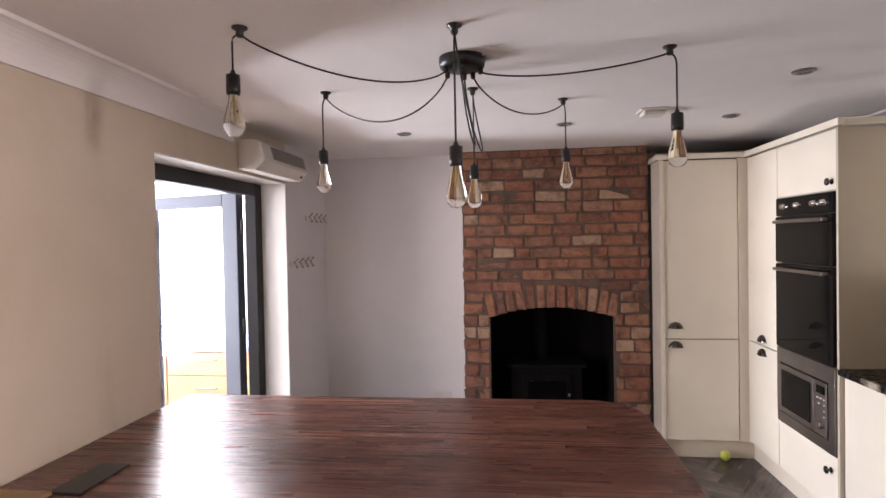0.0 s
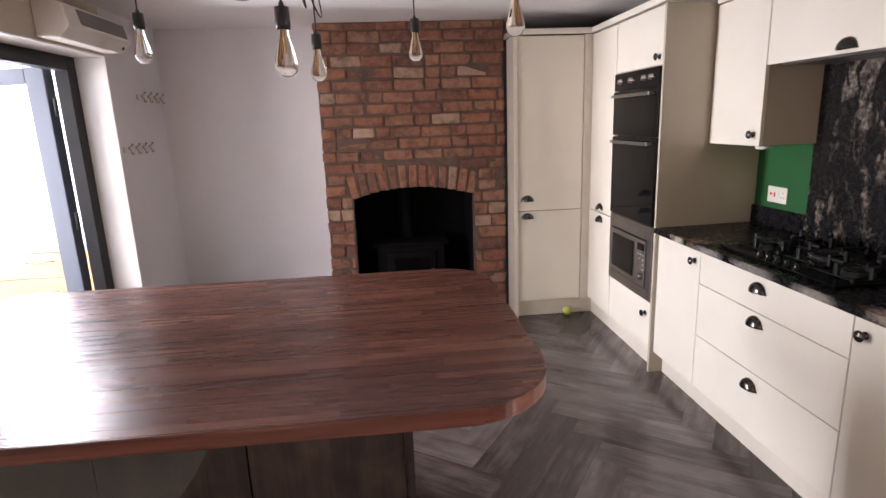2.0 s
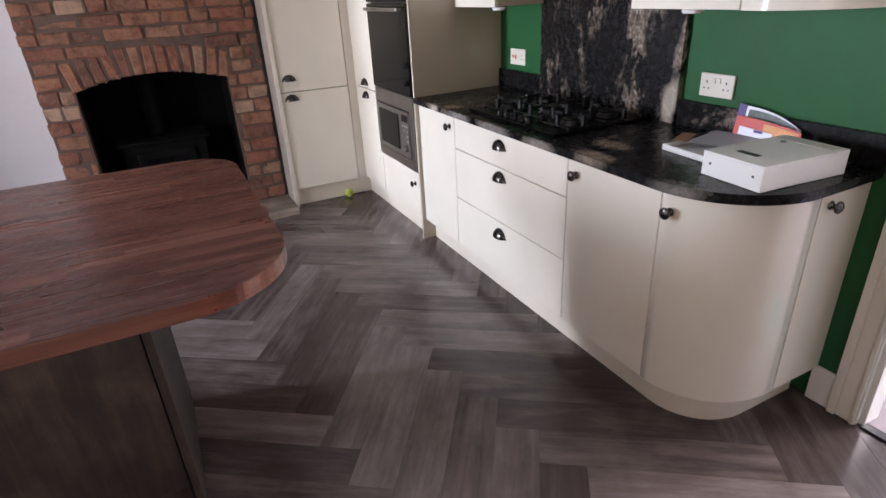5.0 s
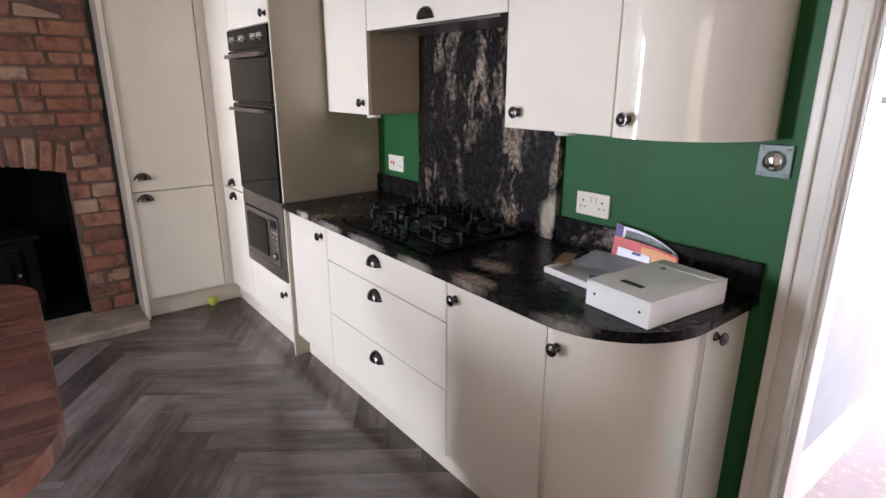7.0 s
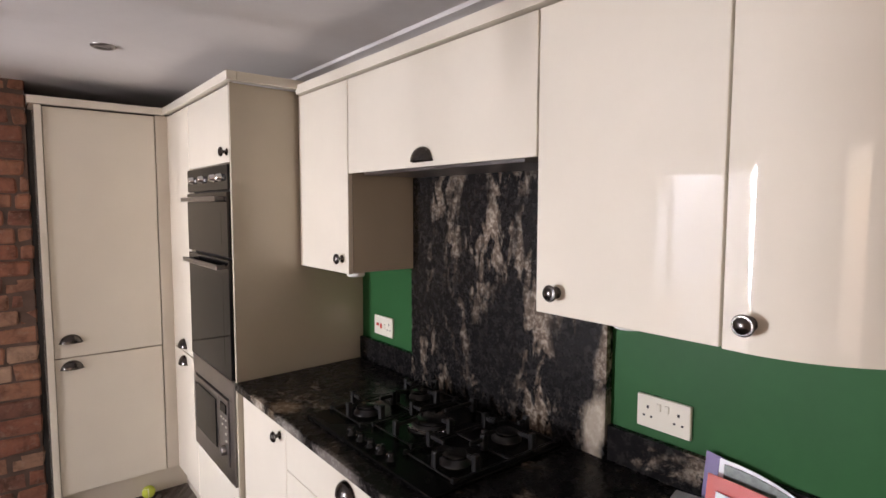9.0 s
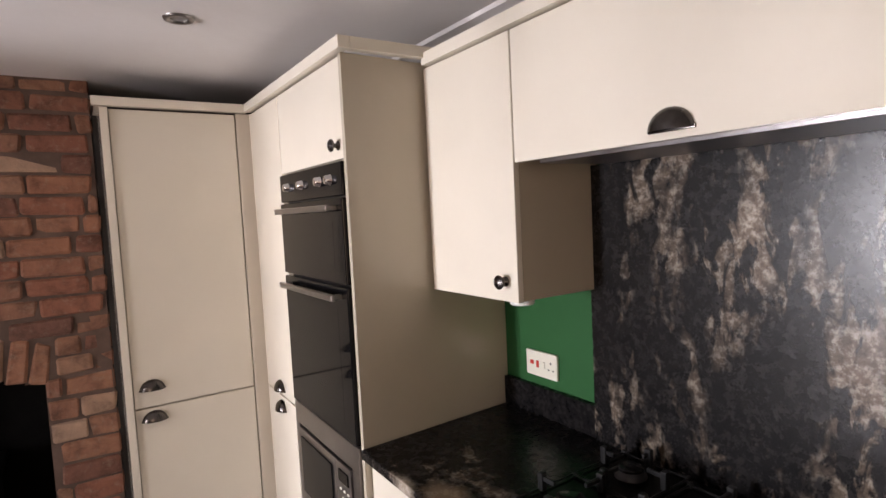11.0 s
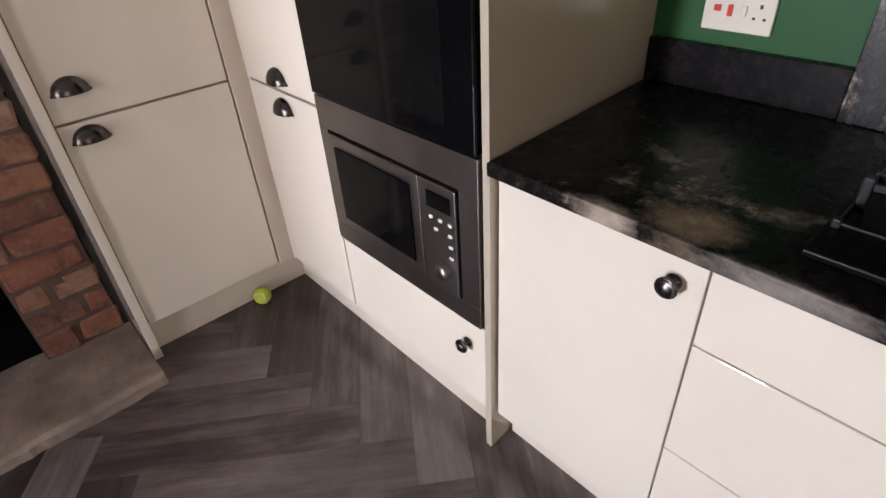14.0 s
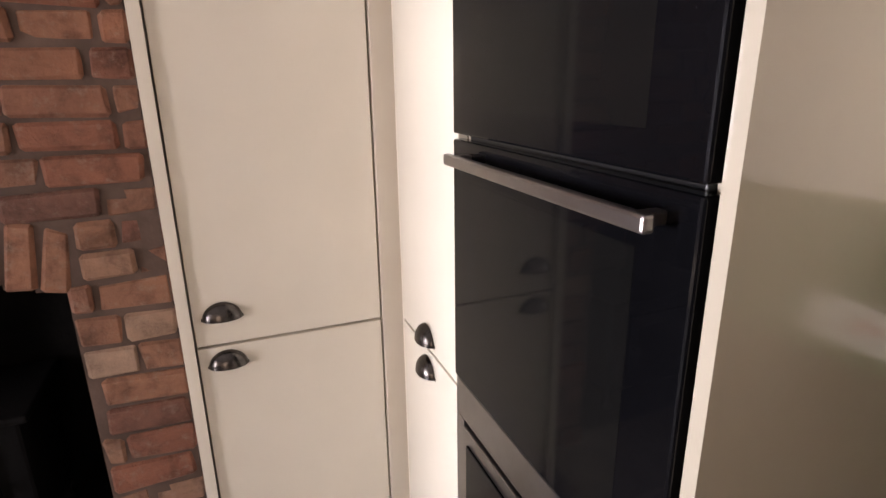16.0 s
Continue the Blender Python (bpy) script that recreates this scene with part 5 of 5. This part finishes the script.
def brick_mesh(w, h, d, seed):
    """A worn brick, its face towards -y, a little uneven."""
    bm = bmesh.new()
    bmesh.ops.create_cube(bm, size=1)
    bm.transform(Matrix.Diagonal((w, d, h, 1)))
    bmesh.ops.bevel(bm, geom=bm.edges[:], offset=min(0.009, h * 0.14), segments=1, affect="EDGES", profile=0.5)
    for v in bm.verts:
        q = noise.noise_vector((v.co.x * 26 + seed * 5.3, v.co.z * 30 + seed, v.co.y * 9))
        v.co += Vector((q.x * 0.01, q.y * 0.009, q.z * 0.01))
    return mesh_of("brick", bm, BRICK)


stock = {w: [brick_mesh(w, 0.072, 0.09, s) for s in range(5)] for w in (0.215, 0.105, 0.16)}
CO = 0.083
row = 0
z = 0.05
arch_band = 0.17
while z < CEIL - 0.02:
    h = min(0.072 if z > FZ - 0.05 else 0.083, CEIL - 0.004 - z)
    x = -0.342 - (0.11 if row % 2 else 0.0) + rnd.uniform(-0.02, 0.02)
    zc = z + h / 2
    while x < 0.98:
        w = 0.105 if rnd.random() < 0.16 else (0.16 if rnd.random() < 0.12 else 0.215)
        a, b = max(x, -0.345), min(x + w, 1.004)
        lo, hi = FX0 - 0.004, FX1 + 0.004
        segs = []
        if zc < FZ + 0.02:
            segs = [(a, min(b, lo)), (max(a, hi), b)]
        elif zc - h / 2 < arch_z(min(max((a + b) / 2, FX0), FX1)) + arch_band - 0.012 and b > FX0 - 0.05 and a < FX1 + 0.05:
            segs = [(a, min(b, FX0 - 0.045)), (max(a, FX1 + 0.045), b)]
        else:
            segs = [(a, b)]
        for a, b in segs:
            if b - a < 0.03:
                continue
            ww = b - a
            if abs(ww - w) < 1e-6 and 0.071 < h < 0.073:
                me = rnd.choice(stock[w])
            else:
                me = brick_mesh(ww, h, 0.09, row + x)
            proud = rnd.uniform(-0.009, 0.006)
            fixed("brick", me, breast, pose((a + b) / 2 - 0.3, 0.045 + proud, zc, 0, rnd.uniform(-0.7, 0.7), rnd.uniform(-0.8, 0.8)))
        x += w + rnd.uniform(0.005, 0.013)
    z += CO if z > FZ - 0.05 else CO + 0.01
    row += 1
# upright bricks of the arch
K = 13
vmesh = [brick_mesh(0.062, arch_band, 0.1, 40 + s) for s in range(5)]
for k in range(K):
    u = (k + 0.5) / K
    x = FX0 - 0.03 + (FX1 - FX0 + 0.06) * u
    zc = arch_z(min(max(x, FX0), FX1)) + arch_band / 2 + 0.002
    fixed("arch_brick", vmesh[k % 5], breast, pose(x - 0.3, 0.05 + rnd.uniform(-0.008, 0.004), zc, 0, (u - 0.5) * 22, 0))

# ---- staves of the island worktop ----


def inside_convex(poly, border):
    """The part of a polygon that lies inside a convex one, both anticlockwise."""
    for i, p in enumerate(border):
        q = border[(i + 1) % len(border)]
        ex, ey = q[0] - p[0], q[1] - p[1]
        res = []
        for k, a in enumerate(poly):
            b = poly[(k + 1) % len(poly)]
            da, db = ex * (a[1] - p[1]) - ey * (a[0] - p[0]), ex * (b[1] - p[1]) - ey * (b[0] - p[0])
            if da >= 0:
                res.append(a)
            if da * db < 0:
                s = da / (da - db)
                res.append((a[0] + (b[0] - a[0]) * s, a[1] + (b[1] - a[1]) * s))
        poly = res
        if len(poly) < 3:
            return []
    return poly


rs = random.Random(11)
E_ = 0.006
rim = [(LX + 0.003, IY0 + E_)] + corner(IX - 0.25, IY0 + 0.25, 0.25 - E_, -90, 0) + corner(IX - 0.2, IY1 - 0.2, 0.2 - E_, 0, 90) + [(LX + 0.003, IY1 - E_)]
yy = IY0 + E_
while yy < IY1 - E_ - 0.004:
    y2 = min(yy + 0.0395, IY1 - E_)
    xx = LX - rs.uniform(0, 0.5)
    while xx < IX:
        x2 = xx + rs.uniform(0.32, 0.75)
        c = inside_convex([(xx + 0.0003, yy + 0.0003), (x2 - 0.0003, yy + 0.0003), (x2 - 0.0003, y2 - 0.0003), (xx + 0.0003, y2 - 0.0003)], rim)
        if len(c) > 2 and max(p[0] for p in c) - min(p[0] for p in c) > 0.01:
            mx = (xx + x2) / 2
            me = mesh_of("stave", prism([(x - mx, y - yy) for x, y in c], IT - 0.003, IT + rs.uniform(-0.0001, 0.0001)), STAVE)
            fixed("stave", me, slab, pose(mx, yy, 0))
        xx = x2
    yy = y2

# ---- herringbone floor planks ----
PW, PN = 0.152, 5
PLN = PW * PN
ang = radians(-35.5)
v1, v2 = Vector((math.cos(ang), math.sin(ang))), Vector((-math.sin(ang), math.cos(ang)))
anchor = Vector((0.82, 2.92))
fl = thing("floor", (0, 0, 0), "grey-brown wood planks laid in herringbone", "floor")
fl["kind"] = "structure"


def clipped(poly, x0, x1, y0, y1):
    for axis, lim, keep in ((0, x0, 1), (0, x1, -1), (1, y0, 1), (1, y1, -1)):
        res = []
        for i, p in enumerate(poly):
            q = poly[(i + 1) % len(poly)]
            dp, dq = (p[axis] - lim) * keep, (q[axis] - lim) * keep
            if dp >= 0:
                res.append(p)
            if dp * dq < 0:
                s = dp / (dp - dq)
                res.append((p[0] + (q[0] - p[0]) * s, p[1] + (q[1] - p[1]) * s))
        poly = res
        if len(poly) < 3:
            return []
    return poly


def plank_mesh(poly):
    bm = prism(poly, -0.005, 0.0, 0.0)
    t = [f for f in bm.faces if all(abs(v.co.z) < 1e-6 for v in f.verts)]
    bmesh.ops.inset_region(bm, faces=t, thickness=0.001, depth=0.0)
    for f in t:
        for v in f.verts:
            v.co.z = 0.0006
    return mesh_of("plank", bm, FLOOR)


gap = 0.0003
full = [(gap, gap), (PLN - gap, gap), (PLN - gap, PW - gap), (gap, PW - gap)]
full_mesh = plank_mesh(full)
FXA, FXB, FYA, FYB = LX, RX - 0.005, BACK, 4.5


def lay(origin, angle):
    m = Matrix.Translation((origin.x, origin.y, -0.0006)) @ Matrix.Rotation(angle, 4, "Z")
    w = [(m @ Vector((x, y, 0))).to_2d() for x, y in full]
    if max(p.x for p in w) < FXA or min(p.x for p in w) > FXB or max(p.y for p in w) < FYA or min(p.y for p in w) > FYB:
        return
    inside = all(FXA <= p.x <= FXB and FYA <= p.y <= FYB for p in w)
    me = full_mesh
    if not inside:
        c = clipped([tuple(p) for p in w], FXA, FXB, FYA, FYB)
        if len(c) < 3:
            return
        inv = m.inverted()
        loc = [(inv @ Vector((x, y, 0))).to_2d() for x, y in c]
        area2 = abs(sum(loc[i].x * loc[(i + 1) % len(loc)].y - loc[(i + 1) % len(loc)].x * loc[i].y for i in range(len(loc))))
        if area2 < 0.003:
            return
        me = mesh_of("plank", prism([tuple(p) for p in loc], -0.005, 0.001), FLOOR)
    fixed("plank", me, fl, m)


for i in range(-40, 41):
    for band in range(-5, 6):
        base = anchor + v1 * ((i + band * 2 * PN) * PW) - v2 * (i * PW)
        if abs(base.x) > 6 or abs(base.y) > 8:
            continue
        lay(base, ang)
        lay(base, ang - math.pi / 2)
